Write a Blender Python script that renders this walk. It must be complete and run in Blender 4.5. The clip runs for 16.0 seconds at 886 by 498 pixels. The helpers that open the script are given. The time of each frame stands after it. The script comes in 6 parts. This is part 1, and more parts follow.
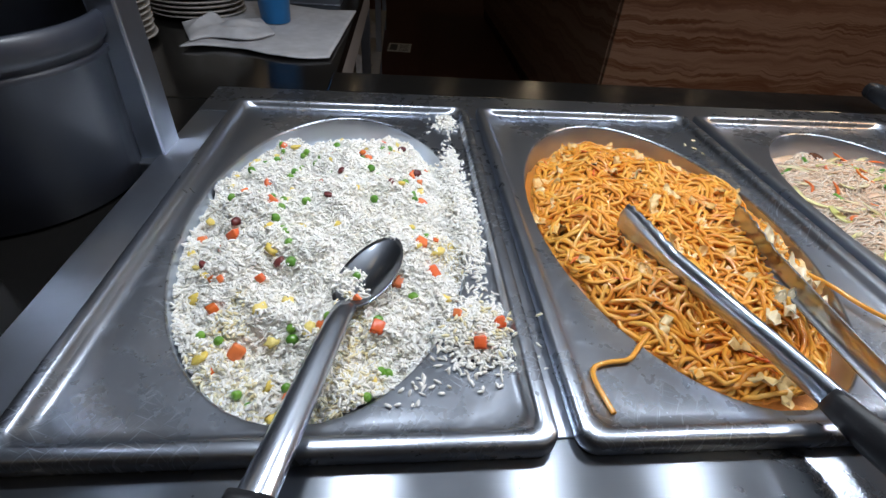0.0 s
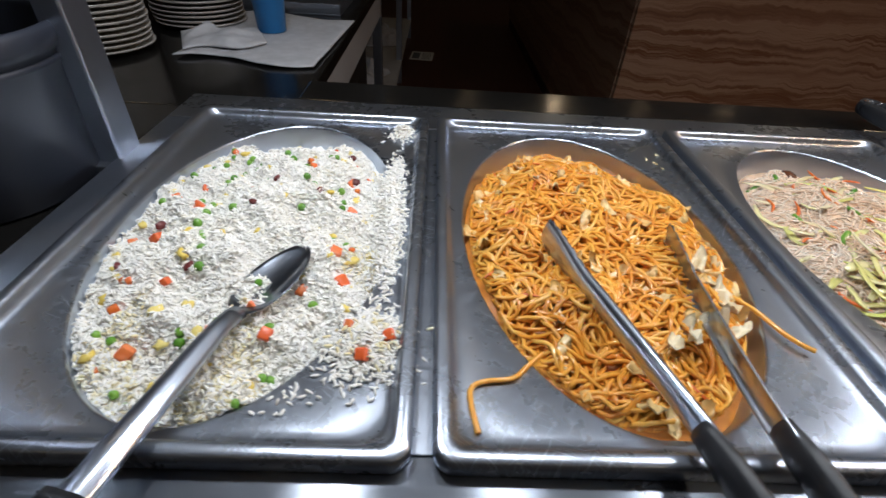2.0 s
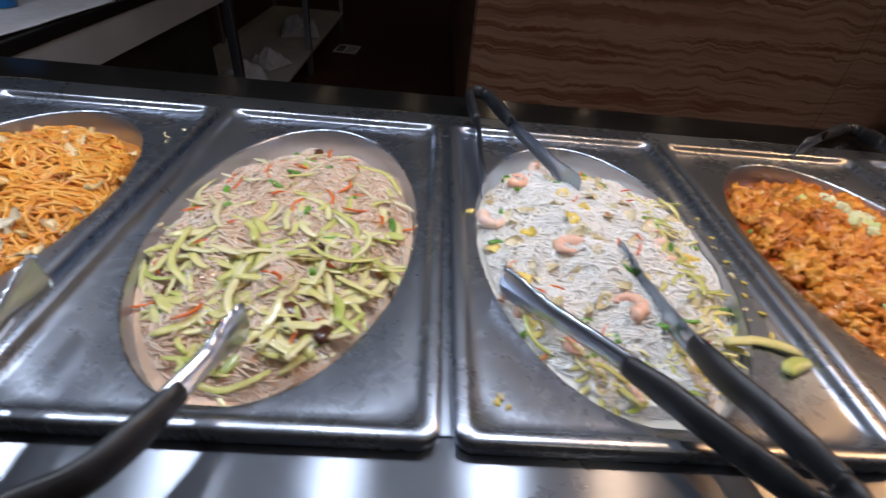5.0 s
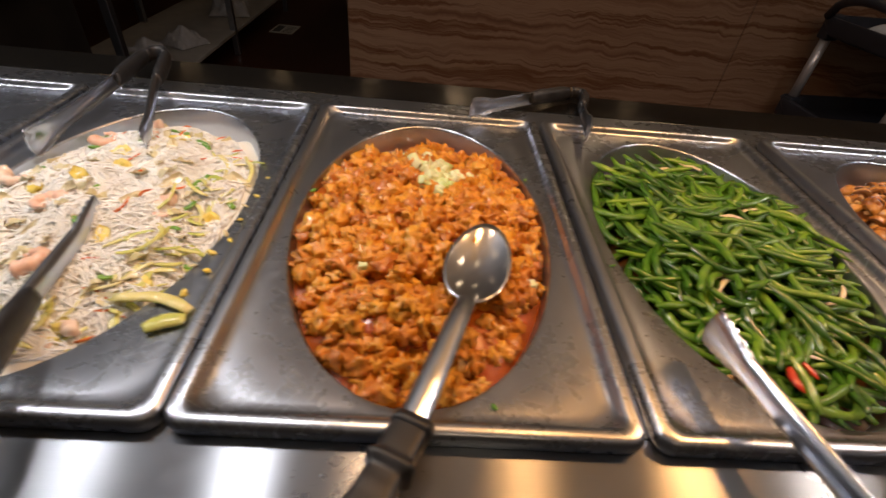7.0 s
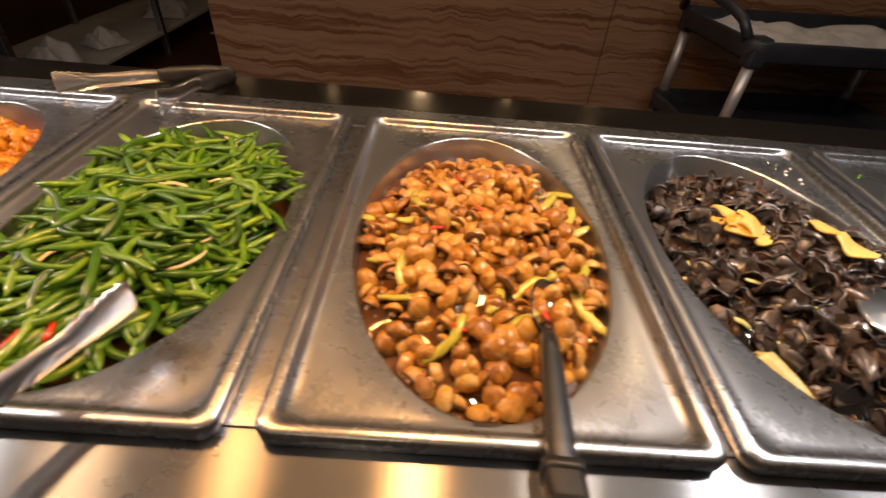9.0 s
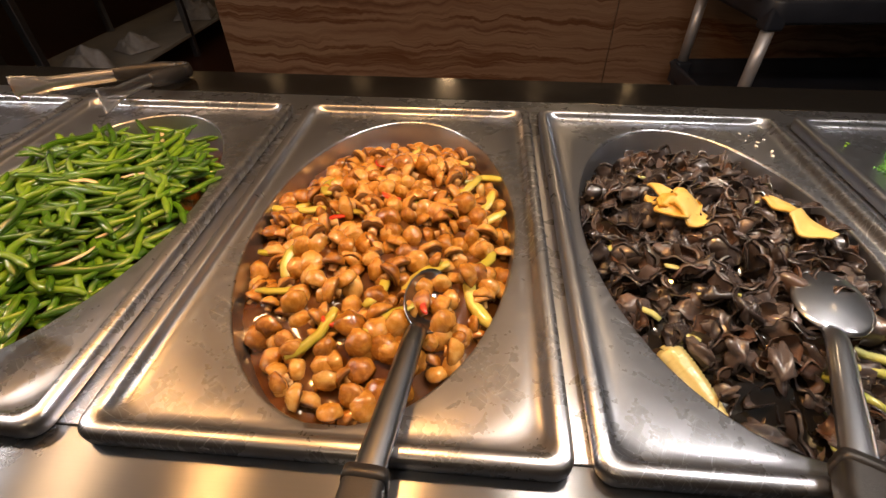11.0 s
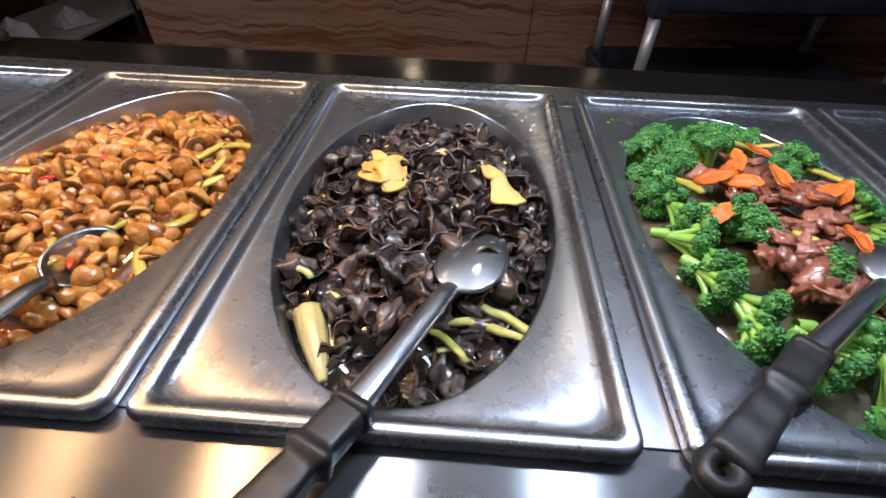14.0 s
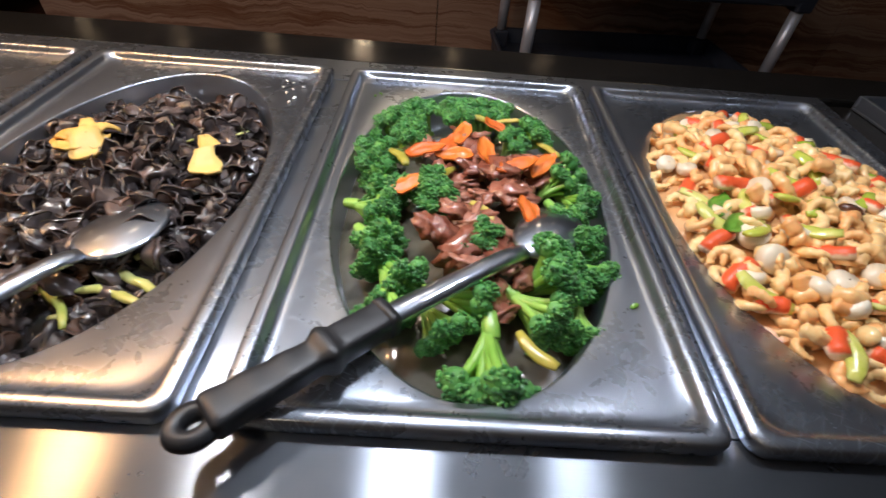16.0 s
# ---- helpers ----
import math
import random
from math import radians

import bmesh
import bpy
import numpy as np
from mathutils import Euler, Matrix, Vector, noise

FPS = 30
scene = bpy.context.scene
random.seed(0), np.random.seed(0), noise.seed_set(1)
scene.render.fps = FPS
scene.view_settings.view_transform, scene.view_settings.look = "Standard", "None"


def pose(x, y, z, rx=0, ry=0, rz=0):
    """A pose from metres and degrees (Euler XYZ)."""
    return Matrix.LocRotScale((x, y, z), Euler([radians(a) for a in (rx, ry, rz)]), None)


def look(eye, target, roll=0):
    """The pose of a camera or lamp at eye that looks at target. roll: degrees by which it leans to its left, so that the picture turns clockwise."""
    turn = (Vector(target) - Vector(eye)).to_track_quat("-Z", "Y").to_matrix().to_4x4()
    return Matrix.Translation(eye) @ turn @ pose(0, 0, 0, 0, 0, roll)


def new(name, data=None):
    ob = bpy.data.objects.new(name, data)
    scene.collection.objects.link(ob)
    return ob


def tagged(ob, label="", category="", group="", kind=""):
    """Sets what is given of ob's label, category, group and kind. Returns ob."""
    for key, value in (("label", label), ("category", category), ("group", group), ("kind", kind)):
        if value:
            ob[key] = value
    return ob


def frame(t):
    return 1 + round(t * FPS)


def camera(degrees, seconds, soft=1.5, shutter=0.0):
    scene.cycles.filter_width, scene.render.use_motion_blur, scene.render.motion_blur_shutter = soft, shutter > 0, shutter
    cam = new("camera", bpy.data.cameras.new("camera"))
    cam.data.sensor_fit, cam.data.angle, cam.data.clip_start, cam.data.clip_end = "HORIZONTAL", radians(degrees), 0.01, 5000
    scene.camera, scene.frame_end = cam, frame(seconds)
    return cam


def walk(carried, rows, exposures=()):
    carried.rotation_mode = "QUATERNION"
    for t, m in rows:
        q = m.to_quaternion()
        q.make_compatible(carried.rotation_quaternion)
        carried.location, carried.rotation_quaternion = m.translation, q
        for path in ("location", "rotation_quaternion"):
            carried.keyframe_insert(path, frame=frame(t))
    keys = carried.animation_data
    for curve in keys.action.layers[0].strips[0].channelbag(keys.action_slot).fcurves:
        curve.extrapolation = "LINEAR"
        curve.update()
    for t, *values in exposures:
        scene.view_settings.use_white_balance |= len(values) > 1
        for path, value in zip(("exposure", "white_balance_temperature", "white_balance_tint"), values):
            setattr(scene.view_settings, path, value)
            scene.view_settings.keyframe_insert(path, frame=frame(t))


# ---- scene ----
cam = camera(87.6, 16.0, soft=1.5, shutter=0.3)
PATH = [
    (0, (0.24, -0.136, 1.169), (0.431, 1.419, -0.075), 4.8),
    (0.5, (0.235, -0.133, 1.17), (0.405, 1.431, -0.065), 4.2),
    (1, (0.236, -0.127, 1.172), (0.374, 1.445, -0.057), 3.8),
    (1.5, (0.271, -0.131, 1.178), (0.366, 1.447, -0.047), 3.6),
    (2, (0.344, -0.137, 1.178), (0.417, 1.441, -0.049), 4.0),
    (2.5, (0.433, -0.142, 1.18), (0.505, 1.433, -0.05), 4.3),
    (3, (0.518, -0.146, 1.186), (0.602, 1.427, -0.046), 4.8),
    (3.5, (0.616, -0.146, 1.182), (0.709, 1.423, -0.055), 5.1),
    (4, (0.721, -0.133, 1.189), (0.816, 1.437, -0.047), 5.6),
    (4.5, (0.847, -0.133, 1.195), (0.942, 1.443, -0.033), 5.9),
    (5, (1.006, -0.163, 1.201), (1.106, 1.411, -0.028), 6.2),
    (5.2, (1.067, -0.17, 1.2), (1.179, 1.406, -0.027), 6.4),
    (7.3, (1.634, -0.157, 1.203), (1.731, 1.382, -0.07), 6.1),
    (7.5, (1.703, -0.168, 1.209), (1.783, 1.373, -0.062), 6.0),
    (8, (1.849, -0.182, 1.205), (1.907, 1.368, -0.057), 5.7),
    (8.5, (2.023, -0.173, 1.205), (2.06, 1.381, -0.053), 5.3),
    (9, (2.184, -0.158, 1.208), (2.233, 1.396, -0.05), 5.3),
    (9.2, (2.236, -0.164, 1.208), (2.268, 1.393, -0.046), 4.7),
    (11.3, (2.333, -0.119, 1.191), (2.183, 1.384, -0.12), -1.0),
    (11.5, (2.315, -0.112, 1.186), (2.16, 1.387, -0.129), -1.3),
    (12, (2.295, -0.103, 1.181), (2.149, 1.388, -0.145), -1.1),
    (12.5, (2.332, -0.104, 1.181), (2.217, 1.382, -0.152), -0.0),
    (13, (2.462, -0.124, 1.187), (2.372, 1.363, -0.147), 1.2),
    (13.5, (2.55, -0.13, 1.19), (2.47, 1.358, -0.144), 1.7),
    (14, (2.625, -0.131, 1.185), (2.554, 1.355, -0.151), 1.9),
    (14.5, (2.646, -0.129, 1.181), (2.587, 1.34, -0.175), 2.3),
    (15, (2.731, -0.113, 1.176), (2.722, 1.332, -0.207), 3.8),
    (15.5, (2.82, -0.123, 1.185), (2.831, 1.332, -0.187), 4.4),
    (16, (2.905, -0.128, 1.187), (2.953, 1.32, -0.192), 5.1),
]
walk(cam, [(t, look(eye, target, roll)) for t, eye, target, roll in PATH],
     [(0, -0.60, 6300, 12), (2.5, -0.68, 6500, 13), (4.0, -0.88, 6300, 17), (5.0, -0.86, 6000, 16), (7.5, -0.65, 8400, 20), (8.5, -0.35, 9700, 23),
      (9.2, -0.18, 8500, 19), (12.0, -0.28, 8600, 20), (12.5, -0.28, 7900, 18), (13.5, -0.17, 6200, 15), (14.5, -0.1, 5900, 14), (16, -0.12, 6300, 15)])

# ---- world and lamps ----
world = bpy.data.worlds.new("room_dark")
scene.world = world
world.use_nodes = True
world.node_tree.nodes["Background"].inputs[0].default_value = (0.02, 0.018, 0.016, 1)
world.node_tree.nodes["Background"].inputs[1].default_value = 0.4

COOL, WARM, NEUTRAL = (0.87, 0.94, 1.0), (1.0, 0.52, 0.19), (1.0, 0.95, 0.86)
LAMPS = [
    (0.17, 5.2, COOL), (0.53, 3.0, COOL), (0.86, 2.8, COOL), (1.20, 4.0, COOL), (1.47, 1.9, (1.0, 0.66, 0.38)),
    (1.80, 2.2, WARM), (2.18, 4.8, WARM), (2.50, 3.0, NEUTRAL), (2.87, 4.6, COOL), (3.24, 1.5, COOL),
]
LAMP_Y, LAMP_Z = 0.30, 1.60
for lx, watts, tint in LAMPS:
    data = bpy.data.lights.new("warming_lamp_light", "AREA")
    data.shape, data.size, data.energy, data.color = "DISK", 0.09, watts, tint
    new("warming_lamp_light", data).matrix_world = pose(lx, LAMP_Y, LAMP_Z - 0.004)
# Added fill, out of view: brightens the ceiling that the steel reflects.
fill_strip = bpy.data.lights.new("added_ceiling_fill", "AREA")
fill_strip.shape, fill_strip.size, fill_strip.size_y, fill_strip.energy, fill_strip.color = "RECTANGLE", 3.4, 0.10, 14.0, (0.72, 0.86, 1.0)
new("added_ceiling_fill", fill_strip).matrix_world = pose(1.75, 0.45, 1.665, 180, 0, 0)
DOWNLIGHTS = [(x, y) for y in (-1.2, 1.5, 3.2, 5.6) for x in (-1.4, -0.3, 0.8, 1.9, 3.0, 4.1)]
for dx, dy in (DOWNLIGHTS[k] for k in (3, 10, 16, 21)):
    data = bpy.data.lights.new("ceiling_downlight_light", "AREA")
    data.shape, data.size, data.energy, data.color = "DISK", 0.12, 2.5, (1.0, 0.78, 0.5)
    new("ceiling_downlight_light", data).matrix_world = pose(dx, dy, 2.78)


# ---- materials ----
def nodes_of(name):
    m = bpy.data.materials.new(name)
    m.use_nodes = True
    nt = m.node_tree
    return m, nt, nt.nodes["Principled BSDF"]


def link(nt, a, b):
    nt.links.new(a, b)


def texco(nt, scale, out="Object"):
    co, mp = nt.nodes.new("ShaderNodeTexCoord"), nt.nodes.new("ShaderNodeMapping")
    mp.inputs["Scale"].default_value = scale if isinstance(scale, tuple) else (scale,) * 3
    link(nt, co.outputs[out], mp.inputs["Vector"])
    return mp.outputs["Vector"]


def noise_node(nt, vec, scale, detail=4.0, rough=0.55, dist=0.0):
    n = nt.nodes.new("ShaderNodeTexNoise")
    n.inputs["Scale"].default_value, n.inputs["Detail"].default_value = scale, detail
    n.inputs["Roughness"].default_value, n.inputs["Distortion"].default_value = rough, dist
    link(nt, vec, n.inputs["Vector"])
    return n.outputs["Fac"]


def ramp(nt, fac, stops):
    r = nt.nodes.new("ShaderNodeValToRGB")
    els = r.color_ramp.elements
    while len(els) < len(stops):
        els.new(0.5)
    for e, (p, c) in zip(els, stops):
        e.position, e.color = p, (*c, 1) if len(c) == 3 else c
    link(nt, fac, r.inputs["Fac"])
    return r.outputs["Color"]


def bump(nt, bsdf, height, strength, dist=0.002):
    b = nt.nodes.new("ShaderNodeBump")
    b.inputs["Strength"].default_value, b.inputs["Distance"].default_value = strength, dist
    link(nt, height, b.inputs["Height"])
    link(nt, b.outputs["Normal"], bsdf.inputs["Normal"])


def span(nt, fac, lo, hi, a=0.0, b=1.0):
    n = nt.nodes.new("ShaderNodeMapRange")
    for k, v in zip(("From Min", "From Max", "To Min", "To Max"), (a, b, lo, hi)):
        n.inputs[k].default_value = v
    link(nt, fac, n.inputs["Value"])
    return n.outputs["Result"]


def food(name, stops, rough=0.35, sss=0.0, scale=60.0, bumps=0.35, coat=0.0, per="object", fine=400.0):
    """A cooked surface: colour from a random value per piece and a patchy noise, with fine relief."""
    m, nt, b = nodes_of(name)
    vec = texco(nt, 1.0)
    big = noise_node(nt, vec, scale, 3.0)
    if per == "object":
        rnd = nt.nodes.new("ShaderNodeObjectInfo").outputs["Random"]
    else:
        rnd = nt.nodes.new("ShaderNodeNewGeometry").outputs["Random Per Island"]
    mix = nt.nodes.new("ShaderNodeMath")
    mix.operation = "MULTIPLY_ADD"
    link(nt, rnd, mix.inputs[0])
    mix.inputs[1].default_value = 0.6
    link(nt, span(nt, big, 0.0, 0.4, 0.25, 0.75), mix.inputs[2])
    link(nt, ramp(nt, mix.outputs[0], stops), b.inputs["Base Color"])
    b.inputs["Roughness"].default_value = rough
    if sss:
        b.inputs["Subsurface Weight"].default_value = sss
        b.inputs["Subsurface Radius"].default_value = (1.0, 0.85, 0.7)
        b.inputs["Subsurface Scale"].default_value = 0.005
    b.inputs["Coat Weight"].default_value, b.inputs["Coat Roughness"].default_value = coat, 0.12
    if bumps:
        bump(nt, b, noise_node(nt, vec, fine, 3.0), bumps, 0.0012)
    return m


def steel(name, stretch, rough=0.2, tone=0.62, relief=0.05, wide=0.4, share=0.2, worn=0.18, across=None, pull=0.6):
    """Brushed stainless steel: a clear sheen over a broad one, the grain running along the small part of stretch."""
    m, nt, b = nodes_of(name)
    grain = noise_node(nt, texco(nt, stretch), 1.0, 3.0, 0.6)
    smear = noise_node(nt, texco(nt, 1.0), 9.0, 5.0, 0.6, 0.6)
    spots = noise_node(nt, texco(nt, 1.0), 80.0, 3.0)
    lines = noise_node(nt, texco(nt, (70, 500, 70)), 1.0, 2.0)
    tint = ramp(nt, smear, [(0.25, (tone * 0.76, tone * 0.83, tone * 0.95)), (0.8, (tone * 0.92, tone, min(0.95, tone * 1.14)))])
    marks = None
    for turn, length in ((0.5, 42.0), (-0.7, 30.0), (1.1, 55.0), (-0.35, 36.0), (0.95, 28.0)):
        co, mp = nt.nodes.new("ShaderNodeTexCoord"), nt.nodes.new("ShaderNodeMapping")
        mp.vector_type = "TEXTURE"
        mp.inputs["Rotation"].default_value = (0, 0, turn)
        mp.inputs["Scale"].default_value = (1 / length, 1 / 900.0, 1 / length)
        link(nt, co.outputs["Object"], mp.inputs["Vector"])
        line = span(nt, noise_node(nt, mp.outputs["Vector"], 1.0, 1.0, 0.3), 0.0, 1.0, 0.67, 0.78)
        if marks is None:
            marks = line
        else:
            top = nt.nodes.new("ShaderNodeMath")
            top.operation = "MAXIMUM"
            link(nt, marks, top.inputs[0])
            link(nt, line, top.inputs[1])
            marks = top.outputs[0]
    share_node = nt.nodes.new("ShaderNodeMath")
    share_node.operation, share_node.use_clamp = "MULTIPLY_ADD", True
    link(nt, marks, share_node.inputs[0])
    share_node.inputs[1].default_value = worn
    share_node.inputs[2].default_value = share
    add = nt.nodes.new("ShaderNodeMath")
    add.operation = "ADD"
    link(nt, span(nt, smear, rough * 0.93, rough * 1.10, 0.3, 0.7), add.inputs[0])
    link(nt, span(nt, spots, 0.0, 0.025, 0.42, 0.80), add.inputs[1])
    shaders = []
    for r in (add.outputs[0], span(nt, lines, wide * 0.92, wide * 1.08, 0.3, 0.7)):
        g = nt.nodes.new("ShaderNodeBsdfGlossy")
        g.distribution = "GGX" if shaders else "BECKMANN"
        link(nt, tint, g.inputs["Color"])
        link(nt, r, g.inputs["Roughness"])
        if across and not shaders:
            along = nt.nodes.new("ShaderNodeCombineXYZ")
            for k in range(3):
                along.inputs[k].default_value = across[k]
            link(nt, along.outputs[0], g.inputs["Tangent"])
            g.inputs["Anisotropy"].default_value = pull
        shaders.append(g)
    mix = nt.nodes.new("ShaderNodeMixShader")
    link(nt, share_node.outputs[0], mix.inputs[0])
    link(nt, shaders[0].outputs[0], mix.inputs[1])
    link(nt, shaders[1].outputs[0], mix.inputs[2])
    link(nt, mix.outputs[0], nt.nodes["Material Output"].inputs["Surface"])
    nt.nodes.remove(b)
    bp = nt.nodes.new("ShaderNodeBump")
    bp.inputs["Strength"].default_value, bp.inputs["Distance"].default_value = relief, 0.001
    link(nt, grain, bp.inputs["Height"])
    for g in shaders:
        link(nt, bp.outputs["Normal"], g.inputs["Normal"])
    return m


def plain(name, color, rough=0.4, metal=0.0, scale=25.0, vary=0.2, relief=0.08):
    m, nt, b = nodes_of(name)
    n = noise_node(nt, texco(nt, 1.0), scale, 5.0)
    lo = tuple(c * (1 - vary) for c in color)
    hi = tuple(min(1.0, c * (1 + vary)) for c in color)
    link(nt, ramp(nt, n, [(0.3, lo), (0.7, hi)]), b.inputs["Base Color"])
    link(nt, span(nt, n, rough * 0.8, rough * 1.25, 0.3, 0.7), b.inputs["Roughness"])
    b.inputs["Metallic"].default_value = metal
    if relief:
        bump(nt, b, noise_node(nt, texco(nt, 1.0), scale * 14, 3.0), relief, 0.001)
    return m


def onyx():
    """Banded brown and cream stone cladding, the bands lying level and waving gently."""
    m, nt, b = nodes_of("banded_onyx")
    vec = texco(nt, 1.0)
    warp = noise_node(nt, texco(nt, (2.4, 2.4, 1.2)), 2.2, 4.0, 0.55)
    sep = nt.nodes.new("ShaderNodeSeparateXYZ")
    link(nt, vec, sep.inputs[0])
    h = nt.nodes.new("ShaderNodeMath")
    h.operation = "MULTIPLY_ADD"
    link(nt, warp, h.inputs[0])
    h.inputs[1].default_value = 0.11
    link(nt, sep.outputs["Z"], h.inputs[2])
    join = nt.nodes.new("ShaderNodeCombineXYZ")
    link(nt, h.outputs[0], join.inputs["Z"])
    small = nt.nodes.new("ShaderNodeMath")
    small.operation = "MULTIPLY"
    small.inputs[1].default_value = 0.025
    link(nt, sep.outputs["X"], small.inputs[0])
    link(nt, small.outputs[0], join.inputs["X"])
    band = noise_node(nt, join.outputs[0], 15.0, 5.0, 0.66)
    link(nt, ramp(nt, band, [(0.28, (0.060, 0.023, 0.011)), (0.40, (0.185, 0.094, 0.057)), (0.5, (0.285, 0.180, 0.122)),
                             (0.56, (0.125, 0.047, 0.021)), (0.62, (0.285, 0.182, 0.118)), (0.75, (0.21, 0.120, 0.072))]),
         b.inputs["Base Color"])
    b.inputs["Roughness"].default_value = 0.3
    return m


def granite():
    m, nt, b = nodes_of("black_granite")
    v = nt.nodes.new("ShaderNodeTexVoronoi")
    v.inputs["Scale"].default_value = 260
    link(nt, texco(nt, 1.0), v.inputs["Vector"])
    link(nt, ramp(nt, v.outputs["Distance"], [(0.05, (0.05, 0.045, 0.04)), (0.16, (0.008, 0.0075, 0.007))]), b.inputs["Base Color"])
    link(nt, span(nt, noise_node(nt, texco(nt, 1.0), 8.0), 0.10, 0.26, 0.3, 0.7), b.inputs["Roughness"])
    return m


def floor_wood():
    m, nt, b = nodes_of("dark_red_floor_laminate")
    grain = noise_node(nt, texco(nt, (30, 1.2, 1)), 3.0, 6.0, 0.6, 0.4)
    rnd = nt.nodes.new("ShaderNodeObjectInfo").outputs["Random"]
    mix = nt.nodes.new("ShaderNodeMath")
    mix.operation = "MULTIPLY_ADD"
    link(nt, rnd, mix.inputs[0])
    mix.inputs[1].default_value = 0.3
    link(nt, grain, mix.inputs[2])
    link(nt, ramp(nt, mix.outputs[0], [(0.3, (0.032, 0.011, 0.007)), (0.9, (0.085, 0.031, 0.017))]), b.inputs["Base Color"])
    b.inputs["Roughness"].default_value = 0.38
    return m


def two_tone(name, a, c, axis="Z", edge=0.0, rough=0.35):
    """One side of a piece in colour a, the other in c, by its own axis."""
    m, nt, b = nodes_of(name)
    vec = texco(nt, 1.0)
    sep = nt.nodes.new("ShaderNodeSeparateXYZ")
    link(nt, vec, sep.inputs[0])
    wob = nt.nodes.new("ShaderNodeMath")
    wob.operation = "MULTIPLY_ADD"
    link(nt, noise_node(nt, vec, 150.0), wob.inputs[0])
    wob.inputs[1].default_value = 0.008
    link(nt, sep.outputs[axis], wob.inputs[2])
    link(nt, ramp(nt, span(nt, wob.outputs[0], 0, 1, edge + 0.002, edge + 0.006), [(0.0, a), (1.0, c)]), b.inputs["Base Color"])
    b.inputs["Roughness"].default_value = rough
    bump(nt, b, noise_node(nt, vec, 500.0), 0.3, 0.001)
    return m


STEEL_X = steel("brushed_steel_lengthwise", (3, 420, 420), 0.28, 0.28, 0.06, 0.5, 0.25, 0.05, (1.0, 0.0, 0.0), 0.62)
STEEL_Y = steel("brushed_steel_crosswise", (420, 3, 420), 0.34, 0.80, 0.06, 0.45, 0.25, 0.05, (0.8, 0.0, -0.6), 0.85)
STEEL_PAN = steel("stamped_pan_steel", (90, 120, 90), 0.27, 0.52, 0.05, 0.48, 0.30, 0.46)
STEEL_BOWL = steel("pan_wall_steel", (30, 30, 300), 0.30, 0.66, 0.03, 0.5, 0.3)
STEEL_TOOL = steel("polished_tool_steel", (60, 60, 200), 0.15, 0.66, 0.02, 0.40, 0.32, 0.0)
# Low tone: the dark surroundings a bowl reflects are put into its colour.
STEEL_SPOON = steel("darkened_spoon_steel", (60, 60, 60), 0.16, 0.38, 0.01, 0.38, 0.30, 0.0)
STEEL_DARK = steel("dull_frame_steel", (200, 200, 8), 0.32, 0.52, 0.05, 0.5, 0.4, 0.0)
# Kept pale so the added overhead board bounces lamp light back down.
REFLECTOR_PAINT = plain("pale_reflector_paint", (0.80, 0.81, 0.82), 0.5, 0, 6, 0.06, 0.02)
BLACK_GRIP = plain("black_rubber_grip", (0.018, 0.019, 0.022), 0.42, 0, 60, 0.25, 0.15)
BLACK_PLASTIC = plain("black_moulded_plastic", (0.022, 0.026, 0.038), 0.44, 0, 12, 0.25, 0.05)
GRANITE, ONYX, FLOOR = granite(), onyx(), floor_wood()
PLASTER = plain("dim_plaster", (0.42, 0.38, 0.34), 0.7, 0, 6, 0.12, 0.1)
CEIL = plain("pale_ceiling_paint", (0.66, 0.66, 0.66), 0.8, 0, 6, 0.12, 0.1)
PANEL = plain("grey_side_panel", (0.34, 0.32, 0.31), 0.5, 0, 5, 0.12, 0.05)
DARK = plain("dark_cabinet_paint", (0.02, 0.017, 0.015), 0.5, 0, 8, 0.2, 0.05)
PLINTH = plain("dark_plinth", (0.02, 0.012, 0.01), 0.4, 0, 8, 0.2, 0.05)
WHITE_CLOTH = plain("white_terry_cloth", (0.52, 0.52, 0.54), 0.9, 0, 40, 0.12, 0.6)
CERAMIC = plain("cream_ceramic", (0.48, 0.45, 0.41), 0.25, 0, 20, 0.06, 0.0)
BLUE = plain("blue_plastic", (0.012, 0.16, 0.42), 0.35, 0, 20, 0.12, 0.03)
PAPER = plain("printed_paper", (0.62, 0.60, 0.56), 0.7, 0, 30, 0.06, 0.0)
INK = plain("grey_print", (0.12, 0.12, 0.12), 0.7, 0, 30, 0.06, 0.0)
TUBE = plain("grey_anodised_tube", (0.62, 0.62, 0.66), 0.38, 0.6, 20, 0.08, 0.02)
SHELF_WHITE = plain("off_white_shelf", (0.5, 0.48, 0.45), 0.5, 0, 10, 0.12, 0.05)
LAMP_GLASS = plain("frosted_lamp_rim", (0.7, 0.7, 0.68), 0.3, 0, 10, 0.05, 0)


# ---- mesh helpers ----
def mesh_of(name, verts, faces, smooth=True):
    me = bpy.data.meshes.new(name)
    me.from_pydata([tuple(v) for v in verts], [], [tuple(f) for f in faces])
    if smooth:
        me.polygons.foreach_set("use_smooth", [True] * len(me.polygons))
    me.update()
    return me


def mesh_tris(name, verts, tris):
    """A large mesh from arrays of corners and triangles."""
    me = bpy.data.meshes.new(name)
    verts, tris = np.asarray(verts, np.float32), np.asarray(tris, np.int32)
    me.vertices.add(len(verts))
    me.vertices.foreach_set("co", verts.ravel())
    me.loops.add(tris.size)
    me.loops.foreach_set("vertex_index", tris.ravel())
    me.polygons.add(len(tris))
    me.polygons.foreach_set("loop_start", np.arange(0, tris.size, 3, dtype=np.int32))
    me.polygons.foreach_set("loop_total", np.full(len(tris), 3, np.int32))
    me.update(calc_edges=True)
    me.polygons.foreach_set("use_smooth", np.ones(len(tris), bool))
    return me


